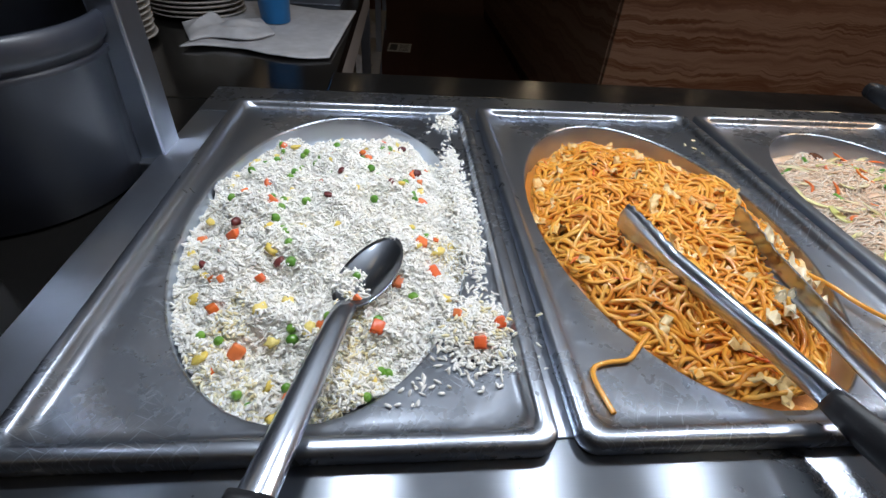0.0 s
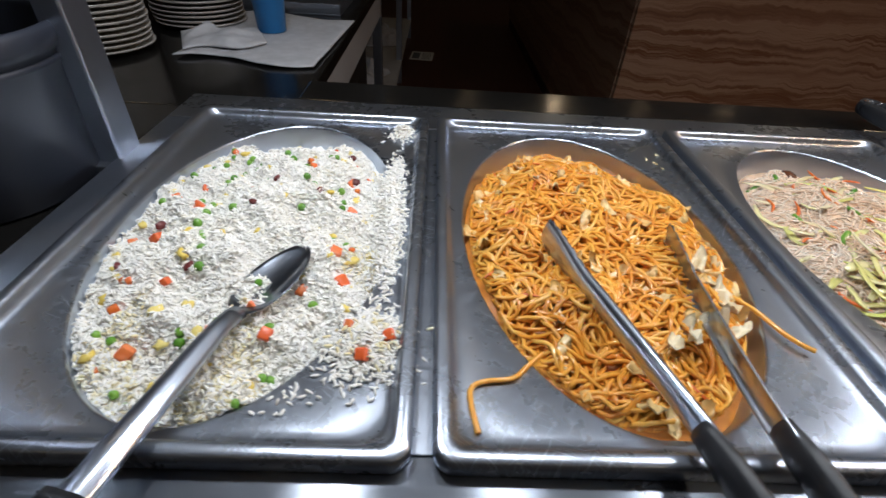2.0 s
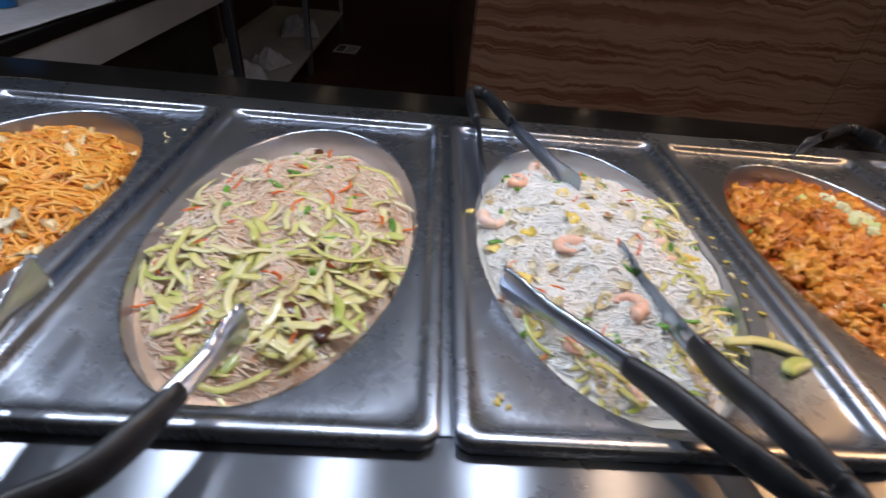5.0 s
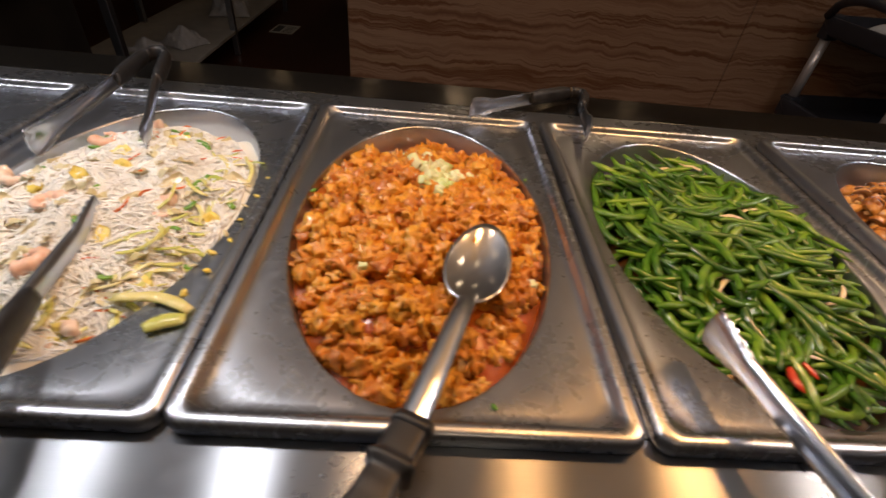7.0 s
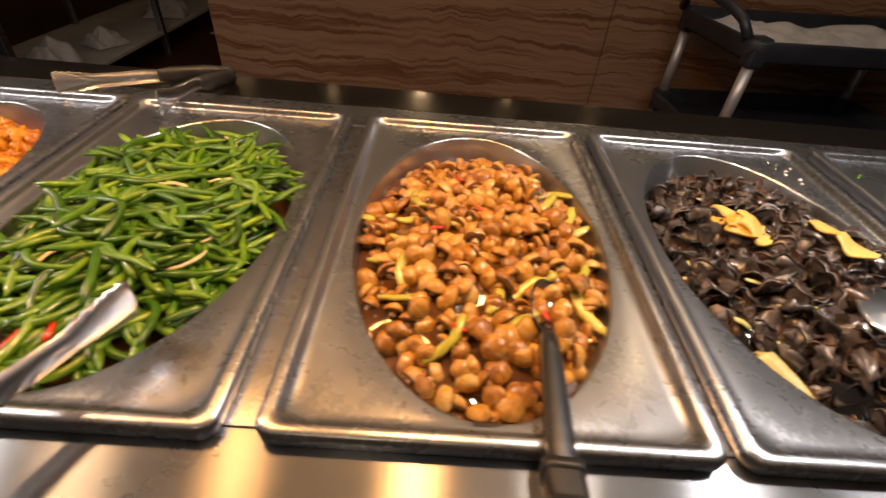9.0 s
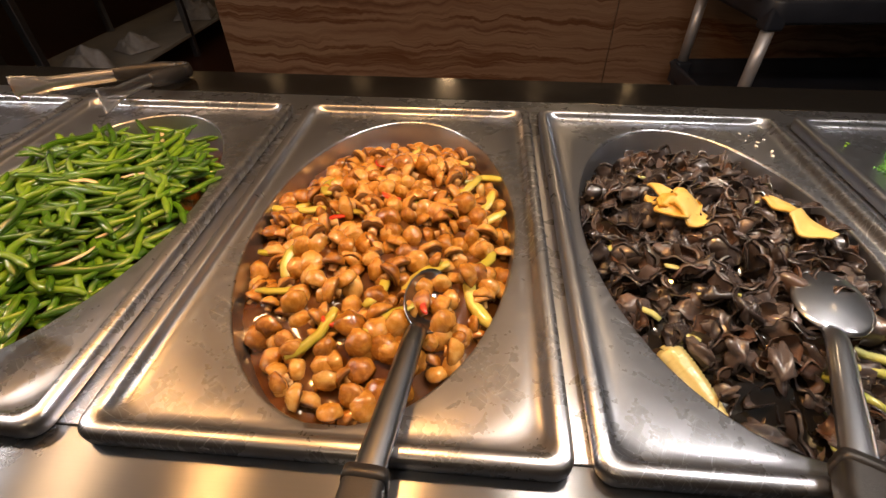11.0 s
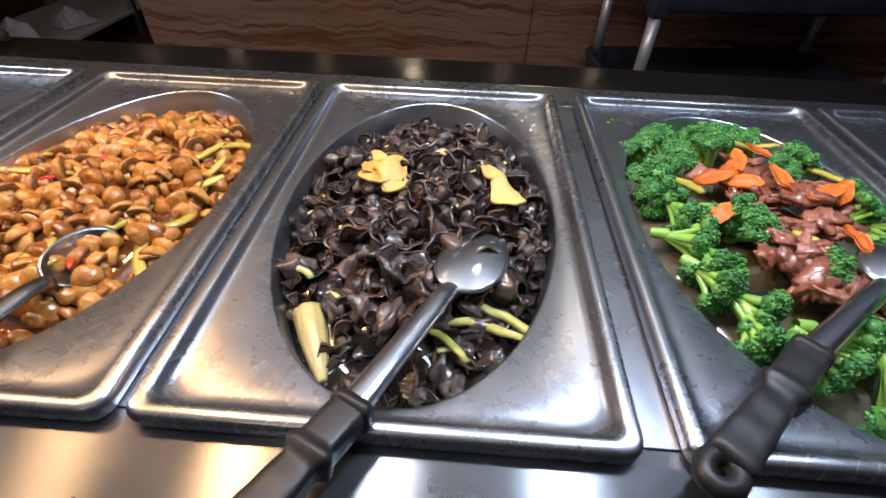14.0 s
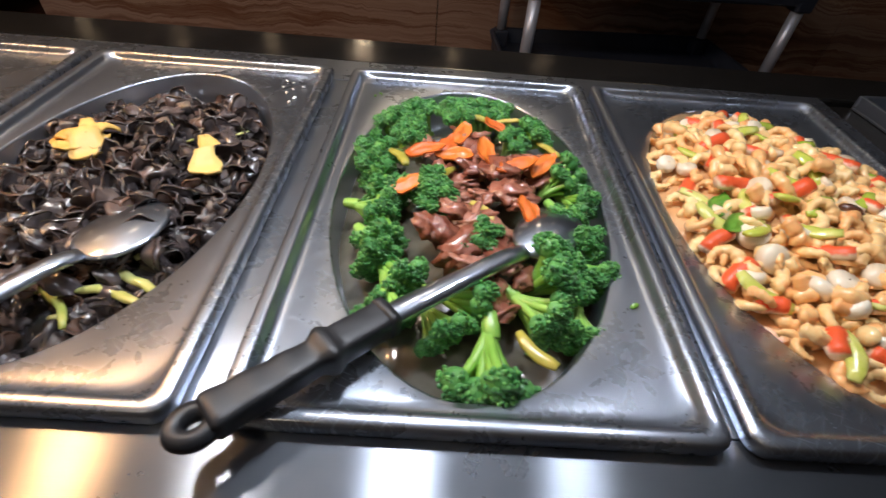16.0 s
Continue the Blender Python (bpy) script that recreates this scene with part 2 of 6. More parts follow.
def thing(name, label, category, m=None, group="", kind=""):
    ob = new(name)
    ob.empty_display_size = 0.02
    ob.matrix_basis = m or Matrix()
    return tagged(ob, label, category, group, kind)


def piece(name, me, material, parent, m=None, label="", kind=""):
    """One mesh object under its thing. The mesh may be shared."""
    if material and not me.materials:
        me.materials.append(material)
    ob = new(name, me)
    ob.parent = parent
    if m is not None:
        ob.matrix_basis = m
    return tagged(ob, label, "", "", kind)


def part(name, bm, material, parent, label="", smooth=False):
    me = bpy.data.meshes.new(name)
    bm.to_mesh(me)
    bm.free()
    if smooth:
        me.polygons.foreach_set("use_smooth", [True] * len(me.polygons))
    return piece(name, me, material, parent, None, label)


def box_bm(lo, hi, bevel=0.0, segs=2):
    bm = bmesh.new()
    bmesh.ops.create_cube(bm, size=1.0)
    lo, hi = Vector(lo), Vector(hi)
    for v in bm.verts:
        v.co = Vector([(a + b) / 2 + c * (b - a) for a, b, c in zip(lo, hi, v.co)])
    if bevel:
        bmesh.ops.bevel(bm, geom=bm.edges[:], offset=bevel, segments=segs, affect="EDGES", profile=0.5)
    return bm


def slab(name, lo, hi, material, label, category, bevel=0.0, kind="structure"):
    bm = box_bm(lo, hi, bevel)
    me = bpy.data.meshes.new(name)
    bm.to_mesh(me)
    bm.free()
    me.materials.append(material)
    return tagged(new(name, me), label, category, "", kind)


def lathe(profile, n=24, close=True):
    """A body of revolution about z from (radius, z) pairs: corners and faces."""
    vs, fs = [], []
    for r, z in profile:
        for k in range(n):
            a = 2 * math.pi * k / n
            vs.append((r * math.cos(a), r * math.sin(a), z))
    for i in range(len(profile) - 1):
        for k in range(n):
            a, b = i * n + k, i * n + (k + 1) % n
            fs.append((a, b, b + n, a + n))
    if close:
        fs.append(tuple(range(n))[::-1])
        fs.append(tuple(range((len(profile) - 1) * n, len(profile) * n)))
    return vs, fs


def sweep(path, section, scales=None, caps=True):
    """A section (x across, y up) carried along a path: corners and faces."""
    path = [Vector(p) for p in path]
    n, vs, fs = len(section), [], []
    for i, p in enumerate(path):
        t = (path[min(i + 1, len(path) - 1)] - path[max(i - 1, 0)]).normalized()
        side = t.cross(Vector((0, 0, 1)))
        side = side.normalized() if side.length > 1e-4 else Vector((1, 0, 0))
        up = side.cross(t)
        sx, sy = scales[i] if scales else (1, 1)
        for x, y in section:
            vs.append(p + side * x * sx + up * y * sy)
    for i in range(len(path) - 1):
        for k in range(n):
            a, b = i * n + k, i * n + (k + 1) % n
            fs.append((a, b, b + n, a + n))
    if caps:
        fs.append(tuple(range(n))[::-1])
        fs.append(tuple(range((len(path) - 1) * n, len(path) * n)))
    return vs, fs


def ring(n, rx, ry=None, phase=0.0):
    ry = rx if ry is None else ry
    return [(rx * math.cos(2 * math.pi * k / n + phase), ry * math.sin(2 * math.pi * k / n + phase)) for k in range(n)]


def tubes(paths, radius, sides=5):
    """Many tapering strands at once: paths is strands x points x 3; radius strands x points."""
    p = np.asarray(paths, float)
    s, m, _ = p.shape
    t = np.gradient(p, axis=1)
    t /= np.linalg.norm(t, axis=2, keepdims=True) + 1e-9
    side = np.cross(t, np.array([0.0, 0, 1]))
    side /= np.linalg.norm(side, axis=2, keepdims=True) + 1e-9
    up = np.cross(side, t)
    a = 2 * np.pi * np.arange(sides) / sides
    r = np.broadcast_to(radius, (s, m))[..., None, None]
    v = p[:, :, None] + r * (side[:, :, None] * np.cos(a)[None, None, :, None] + up[:, :, None] * np.sin(a)[None, None, :, None])
    idx = np.arange(s * m * sides).reshape(s, m, sides)
    q = [idx[:, :-1], np.roll(idx, -1, 2)[:, :-1], np.roll(idx, -1, 2)[:, 1:], idx[:, 1:]]
    tris = np.concatenate([np.stack((q[0], q[1], q[2]), -1).reshape(-1, 3), np.stack((q[0], q[2], q[3]), -1).reshape(-1, 3)])
    return v.reshape(-1, 3), tris


# ---- the room ----
slab("floor", (-4.0, -3.0, -0.06), (7.0, 9.0, -0.012), FLOOR, "dark red-brown laminate floor of the restaurant", "floor")
slab("ceiling", (-4.0, -3.0, 2.8), (7.0, 9.0, 2.9), CEIL, "pale painted ceiling with small downlights", "ceiling")
slab("wall_south", (-4.1, -3.12, -0.06), (7.1, -3.0, 2.9), PLASTER, "dim brown plaster wall", "wall")
slab("wall_north", (-4.1, 9.0, -0.06), (7.1, 9.12, 2.9), PLASTER, "dim brown plaster wall", "wall")
slab("wall_west", (-4.12, -3.0, -0.06), (-4.0, 9.0, 2.9), PLASTER, "dim brown plaster wall", "wall")
slab("wall_east", (7.0, -3.0, -0.06), (7.12, 9.0, 2.9), PLASTER, "dim brown plaster wall", "wall")

# ---- the partition behind the counter, clad in banded stone ----
slab("partition_wall", (1.19, 1.99, 0.0), (6.6, 5.6, 1.32), DARK, "low partition wall under banded stone cladding", "wall")
cladding = thing("stone_cladding", "polished brown banded stone panels on the partition", "wall cladding", kind="structure")
for x0, x1 in ((1.174, 2.86), (2.863, 4.55), (4.553, 6.60)):
    part("panel", box_bm((x0, 1.967, 0.085), (x1, 1.99, 1.34), 0.002, 1), ONYX, cladding)
for y0, y1 in ((1.9935, 3.2), (3.203, 4.4), (4.403, 5.6)):
    part("panel", box_bm((1.168, y0, 0.085), (1.19, y1, 1.34), 0.002, 1), ONYX, cladding)
slab("partition_plinth", (1.182, 1.978, -0.012), (6.6, 5.6, 0.085), PLINTH, "dark plinth below the stone panels", "plinth")
slab("partition_cap", (1.15, 1.95, 1.341), (6.6, 5.62, 1.37), GRANITE, "black stone coping on the partition", "coping", 0.004)

# ---- the serving counter ----
PANS = [0.174, 0.519, 0.863, 1.205, 1.540, 1.880, 2.237, 2.582, 2.941, 3.285]
TOP = 0.893
X_L, X_R = -0.045, 3.50


def skewed(bm, from_y):
    """The rear edge of the counter runs a little out of line with the pans."""
    for v in bm.verts:
        if v.co.y > from_y:
            v.co.y += 0.0130 - 0.0092 * v.co.x
    return bm


counter = thing("serving_counter", "stainless steel hot counter with a black granite ledge", "counter", kind="structure")
part("front_strip", box_bm((X_L, -0.052, TOP - 0.004), (X_R, 0.014, TOP), 0.0012), STEEL_X, counter, "brushed steel front strip")
part("front_lip", box_bm((X_L, -0.058, TOP - 0.045), (X_R, -0.052, TOP - 0.001), 0.002), STEEL_X, counter)
part("back_strip", skewed(box_bm((X_L, 0.522, TOP - 0.004), (X_R, 0.604, TOP), 0.0012), 0.56), STEEL_PAN, counter, "brushed steel rear strip")
edges = [X_L] + [c + s * 0.158 for c in PANS for s in (-1, 1)] + [X_R]
for a, b in zip(edges[0::2], edges[1::2]):
    part("dividing_bar", box_bm((a, 0.0145, TOP - 0.004), (b, 0.5215, TOP - 0.0005), 0.001), STEEL_Y if a == X_L else STEEL_PAN, counter, "steel bar between the pans")
part("ledge", skewed(box_bm((0.121, 0.6045, 0.855), (4.2, 0.702, 0.892), 0.004), 0.5), GRANITE, counter, "polished black granite ledge")
part("front_panel", box_bm((-1.6, -0.045, 0.1), (4.2, -0.02, 0.845), 0.002), DARK, counter)
part("well", box_bm((X_L, 0.02, 0.70), (X_R, 0.58, 0.72)), STEEL_BOWL, counter, "steel bottom of the hot well")
part("rear_panel", box_bm((0.13, 0.62, 0.0), (4.2, 0.66, 0.855)), DARK, counter)
part("base", box_bm((-1.6, 0.03, -0.012), (4.2, 0.615, 0.1)), DARK, counter)
part("end_top", box_bm((X_R + 0.0005, -0.05, 0.855), (4.2, 0.570, 0.8885), 0.004), GRANITE, counter, "black granite counter end")

side = thing("side_counter", "black granite side counter with a grey apron", "counter", kind="structure")
part("worktop", box_bm((-1.6, -0.05, 0.842), (X_L - 0.001, 0.6165, 0.872), 0.003), GRANITE, side, "glossy black granite top")
part("worktop", box_bm((-1.6, 0.6175, 0.842), (0.12, 2.0, 0.872), 0.003), GRANITE, side, "glossy black granite top")
part("apron", box_bm((0.095, 0.72, 0.745), (0.113, 2.0, 0.8418), 0.002), PANEL, side, "pale grey apron panel")
part("cabinet", box_bm((-1.5, 0.70, -0.012), (0.05, 1.95, 0.80)), DARK, side)


# ---- the food pans ----
def rounded_rect(hx, hy, r, arc=9, run=14):
    """Points of a rounded rectangle about the origin, anticlockwise."""
    pts = []
    corners = [(hx - r, hy - r, 0), (-hx + r, hy - r, 90), (-hx + r, -hy + r, 180), (hx - r, -hy + r, 270)]
    for i, (cx, cy, a0) in enumerate(corners):
        for k in range(arc):
            a = radians(a0 + 90 * k / (arc - 1))
            pts.append((cx + r * math.cos(a), cy + r * math.sin(a)))
        nx, ny, na = corners[(i + 1) % 4]
        q = (nx + r * math.cos(radians(na)), ny + r * math.sin(radians(na)))
        p = pts[-1]
        for k in range(1, run):
            f = k / run
            pts.append((p[0] + (q[0] - p[0]) * f, p[1] + (q[1] - p[1]) * f))
    return pts


OV_X, OV_Y, OV_C = 0.137, 0.236, 0.262
RIM_Z, LEDGE_Z = 0.909, 0.8985


def pan_meshes():
    """The flanged rim with its sunk plate, and the oval well under it."""
    cy, hx, hy = 0.268, 0.1665, 0.268
    loops = []
    rim = [(0.0016, TOP + 0.0006, 0.013), (0.0004, TOP + 0.005, 0.014), (0.0002, TOP + 0.0118, 0.014), (0.0016, RIM_Z - 0.0011, 0.0135), (0.0042, RIM_Z, 0.012), (0.0095, RIM_Z, 0.011),
           (0.0114, RIM_Z - 0.0006, 0.011), (0.0129, RIM_Z - 0.0022, 0.012), (0.0143, RIM_Z - 0.0056, 0.015), (0.0156, LEDGE_Z + 0.0024, 0.019), (0.0176, LEDGE_Z + 0.0009, 0.024), (0.0212, LEDGE_Z + 0.0001, 0.030), (0.026, LEDGE_Z - 0.0002, 0.034)]
    for inset, z, r in rim:
        loops.append([(x, y + cy, z) for x, y in rounded_rect(hx - inset, hy - inset, r)])
    angles = [math.atan2(p[1] - OV_C, p[0] * OV_Y / OV_X) for p in loops[-1]]
    plate = [(1.012, LEDGE_Z - 0.0005), (1.004, LEDGE_Z - 0.001), (1.0, LEDGE_Z - 0.0035)]
    wall = [(1.0, LEDGE_Z - 0.0035), (0.985, 0.885), (0.965, 0.865), (0.94, 0.835), (0.90, 0.825), (0.5, 0.824)]
    oval = lambda s, z: [(OV_X * s * math.cos(a), OV_C + OV_Y * s * math.sin(a), z) for a in angles]
    loops += [oval(*p) for p in plate]
    n = len(angles)

    def skin(rows):
        vs = [v for row in rows for v in row]
        fs = [(i * n + k, i * n + (k + 1) % n, (i + 1) * n + (k + 1) % n, (i + 1) * n + k) for i in range(len(rows) - 1) for k in range(n)]
        return vs, fs
    flange = mesh_of("flange", *skin(loops))
    vs, fs = skin([oval(*p) for p in wall])
    fs.append(tuple(range((len(wall) - 1) * n, len(wall) * n)))
    return flange, mesh_of("well", vs, fs)


flange_mesh, well_mesh = pan_meshes()
for pan_x in PANS:
    pan = thing("food_pan", "stainless steel food pan with an oval well on the counter", "food pan",
                Matrix.Translation((pan_x, 0, 0)), "food pans along the counter")
    piece("flange", flange_mesh, STEEL_PAN, pan)
    piece("well", well_mesh, STEEL_BOWL, pan)


# ---- the lamp bar over the pans ----
bar = thing("lamp_bar", "steel lamp bar on posts above the food pans", "lamp bar")
for px in (-0.052, 3.56):
    part("post", box_bm((px - 0.015, 0.385, 0.871 if px < 0 else 0.89), (px + 0.015, 0.430, 1.624), 0.003), STEEL_DARK, bar, "square brushed steel post")
    part("foot", box_bm((px - 0.024, 0.372, 0.8725 if px < 0 else 0.8895), (px + 0.0135, 0.443, 0.888 if px < 0 else 0.898), 0.002), STEEL_DARK, bar)
    part("bracket", box_bm((px - 0.012, 0.30, 1.6455), (px + 0.012, 0.3845, 1.675), 0.003), STEEL_DARK, bar)
part("post", box_bm((-0.152, 0.142, 0.8722), (-0.104, 0.188, 1.6245), 0.003), STEEL_DARK, bar, "square brushed steel post")
# Unseen board, added as a reflector for the steel and soft fill.
part("reflector_board", box_bm((-0.16, 0.00, 1.625), (3.60, 0.62, 1.645), 0.006), REFLECTOR_PAINT, bar, "pale reflector board added above the pans")
for lx, watts, tint in LAMPS:
    vs, fs = lathe([(0.058, 1.6245), (0.058, 1.602), (0.052, 1.602), (0.050, 1.612)], 28, False)
    piece("lamp_ring", mesh_of("lamp_ring", [(x + lx, y + LAMP_Y, z) for x, y, z in vs], fs), STEEL_TOOL, bar)

# Body of the added ceiling fill, never in view.
part("fill_strip", box_bm((0.05, 0.40, 1.6455), (3.45, 0.50, 1.660), 0.002), LAMP_GLASS, bar, "added fill light strip, out of view above the pans")
vs, fs = lathe([(0.085, 0.0), (0.085, -0.008), (0.066, -0.010), (0.062, -0.002)], 24, False)
downlight_mesh = mesh_of("trim_ring", vs, fs)
vs, fs = lathe([(0.061, -0.004), (0.001, -0.004)], 24, False)
lens_mesh = mesh_of("lens", vs, fs)
GLOW, nt, b = nodes_of("lit_downlight_lens")
b.inputs["Emission Color"].default_value, b.inputs["Emission Strength"].default_value = (1.0, 0.74, 0.42, 1), 10.0
b.inputs["Base Color"].default_value = (0.8, 0.75, 0.65, 1)
for dx, dy in DOWNLIGHTS:
    dl = thing("ceiling_downlight", "small round recessed ceiling downlight, lit warm", "downlight", Matrix.Translation((dx, dy, 2.7995)), "ceiling downlights")
    piece("trim_ring", downlight_mesh, LAMP_GLASS, dl)
    piece("lens", lens_mesh, GLOW, dl)


# ---- things on and around the side counter ----
bin_ = thing("black_bin", "round black plastic bin with a rolled rim", "bin", Matrix.Translation((-0.178, 0.352, 0.8722)) @ Matrix.Diagonal((0.94, 0.94, 1.0, 1.0)))
vs, fs = lathe([(0.118, 0.0), (0.124, 0.004), (0.131, 0.150), (0.136, 0.154), (0.139, 0.160), (0.139, 0.172), (0.135, 0.177), (0.131, 0.177), (0.1285, 0.172),
                (0.126, 0.14), (0.119, 0.012), (0.001, 0.010)], 48, False)
piece("shell", mesh_of("shell", vs, fs), BLACK_PLASTIC, bin_)
vs, fs = lathe([(0.130, 0.138), (0.1335, 0.139), (0.1335, 0.145), (0.130, 0.146)], 48, False)
piece("rib", mesh_of("rib", vs, fs), BLACK_PLASTIC, bin_)

vs, fs = lathe([(0.045, 0.0), (0.055, 0.002), (0.10, 0.010), (0.108, 0.0135), (0.108, 0.0165), (0.10, 0.0140), (0.05, 0.006), (0.001, 0.006)], 40, False)
plate_mesh = mesh_of("plate", vs, fs)
plate_mesh.materials.append(CERAMIC)
for sx, sy, count in ((-0.365, 0.90, 14), (-0.255, 1.16, 11), (-0.52, 1.10, 12)):
    for k in range(count):
        ob = new("plate", plate_mesh)
        ob.matrix_basis = pose(sx + random.uniform(-0.003, 0.003), sy + random.uniform(-0.003, 0.003), 0.8722 + 0.0105 * k)
        tagged(ob, "cream ceramic dinner plate in a stack on the granite", "plate", "stacked plates")


def cloth_mesh(name, w, d, nx, ny, height):
    """A sheet of cloth with thickness, from a height function of its two shares."""
    vs, fs = [], []
    for top in (1, 0):
        for j in range(ny + 1):
            for i in range(nx + 1):
                u, v = i / nx, j / ny
                x, y, z = height(u, v)
                vs.append((x * w, y * d, z + (0.003 if top else 0.0)))
    n = (nx + 1) * (ny + 1)
    g = lambda i, j, o: o * n + j * (nx + 1) + i
    for j in range(ny):
        for i in range(nx):
            fs.append((g(i, j, 0), g(i + 1, j, 0), g(i + 1, j + 1, 0), g(i, j + 1, 0)))
            fs.append((g(i, j, 1), g(i, j + 1, 1), g(i + 1, j + 1, 1), g(i + 1, j, 1)))
    rim = [(i, 0) for i in range(nx)] + [(nx, j) for j in range(ny)] + [(i, ny) for i in range(nx, 0, -1)] + [(0, j) for j in range(ny, 0, -1)]
    for a, b in zip(rim, rim[1:] + rim[:1]):
        fs.append((g(*a, 0), g(*a, 1), g(*b, 1), g(*b, 0)))
    return mesh_of(name, vs, fs)


def wrinkle(x, y, s, seed=0.0):
    return noise.noise((x * s, y * s, seed)) * 0.5 + 0.5


flat = cloth_mesh("towel", 0.31, 0.42, 34, 40, lambda u, v: (
    u - 0.5 + 0.06 * math.sin(5 * v + 1) * (1 - u), v - 0.5 + 0.05 * math.sin(6 * u), 0.002 + 0.006 * wrinkle(u, v, 5.0) * (1 - 0.5 * u)))
flat.materials.append(WHITE_CLOTH)
tagged(new("towel", flat), "white cloth towel spread on the granite top", "towel").matrix_basis = pose(-0.045, 1.065, 0.8725, 0, 0, -3)
crumple = cloth_mesh("towel", 0.17, 0.15, 36, 32, lambda u, v: (
    u - 0.5, v - 0.5 + 0.12 * math.sin(7 * u), 0.008 + 0.040 * wrinkle(u, v, 4.2, 3.0) ** 1.4 * math.sin(math.pi * u) ** 0.7 * math.sin(math.pi * v) ** 0.6))
crumple.materials.append(WHITE_CLOTH)
tagged(new("towel", crumple), "crumpled white cloth lying on a spread towel", "towel").matrix_basis = pose(-0.135, 0.985, 0.876, 0, 0, 25)

cup = thing("blue_cup", "blue plastic cup standing on the white towel", "cup", Matrix.Translation((-0.055, 1.09, 0.881)))
vs, fs = lathe([(0.030, 0.0), (0.033, 0.002), (0.042, 0.14), (0.0435, 0.143), (0.041, 0.143), (0.031, 0.006), (0.001, 0.006)], 32, False)
piece("body", mesh_of("body", vs, fs), BLUE, cup)

tray = thing("steel_tray", "shallow steel tray on the side counter", "tray", Matrix.Translation((-0.10, 1.55, 0.8722)))
part("base", box_bm((-0.17, -0.22, 0.0), (0.17, 0.22, 0.004), 0.001), STEEL_DARK, tray)
for lo, hi in (((-0.17, -0.22, 0.0042), (0.17, -0.212, 0.03)), ((-0.17, 0.212, 0.0042), (0.17, 0.22, 0.03)), ((-0.17, -0.2115, 0.0042), (-0.162, 0.2115, 0.03)), ((0.162, -0.2115, 0.0042), (0.17, 0.2115, 0.03))):
    part("side", box_bm(lo, hi, 0.001), STEEL_DARK, tray)

# a steel rack beyond the side counter
rack = thing("storage_rack", "steel storage rack with pale shelves beside the aisle", "rack")
for rx in (-0.55, 0.085):
    for ry in (2.10, 3.45, 4.80):
        part("upright", box_bm((rx - 0.02, ry - 0.02, -0.011), (rx + 0.02, ry + 0.02, 1.5), 0.003), STEEL_DARK, rack)
for rz in (0.14, 0.80, 1.30):
    part("shelf", box_bm((-0.57, 2.08, rz), (0.105, 4.82, rz + 0.022), 0.003), SHELF_WHITE, rack, "off-white shelf board")
for by, bw in ((2.55, 0.30), (3.05, 0.22), (3.9, 0.30)):
    def lump(u, v, bw=bw, by=by):
        return u - 0.5, v - 0.5, 0.004 + 0.22 * bw / 0.3 * wrinkle(u * 2, v * 2, 2.4, by) * (math.sin(math.pi * u) * math.sin(math.pi * v)) ** 0.55
    bag = cloth_mesh("cloth_bag", bw, bw, 26, 26, lump)
    bag.materials.append(WHITE_CLOTH)
    tagged(new("cloth_bag", bag), "crumpled white cloth bag on a low rack shelf", "bag").matrix_basis = pose(-0.09, by, 0.163, 0, 0, by * 50)

sheet = thing("floor_label", "small white printed label stuck on the floor", "label", pose(0.235, 4.20, -0.0115, 0, 0, -4))
part("paper", box_bm((-0.10, -0.13, 0), (0.10, 0.13, 0.0015)), PAPER, sheet)
part("print", box_bm((-0.085, -0.09, 0.0016), (-0.02, 0.09, 0.0020)), INK, sheet)
for k in range(5):
    part("print", box_bm((0.0, -0.09 + 0.04 * k, 0.0016), (0.08, -0.075 + 0.04 * k, 0.0020)), INK, sheet)

# ---- the service cart ----
cart = thing("service_cart", "black plastic service cart on grey tubes, loaded with towels", "service cart", pose(3.566, 1.655, 0, 0, 0, 5.1))
L2, W2 = 0.47, 0.262


def cart_tray(z, depth):
    vs, fs = [], []
    prof = [(-0.022, z - 0.002), (-0.004, z - 0.012), (0.0, z - 0.005), (0.0, z + depth - 0.006), (0.005, z + depth), (0.016, z + depth), (0.020, z + depth - 0.005), (0.022, z + 0.006), (0.034, z + 0.001)]
    n = None
    for inset, zz in prof:
        inset = max(inset, 0.0) if zz > z - 0.001 else 0.02
        pts = rounded_rect(L2 - inset, W2 - inset, 0.05, 7, 6)
        n = len(pts)
        vs += [(x, y, zz) for x, y in pts]
    for i in range(len(prof) - 1):
        fs += [(i * n + k, i * n + (k + 1) % n, (i + 1) * n + (k + 1) % n, (i + 1) * n + k) for k in range(n)]
    fs.append(tuple(range((len(prof) - 1) * n, len(prof) * n)))
    fs.append(tuple(range(n))[::-1])
    return mesh_of("tray", vs, fs)


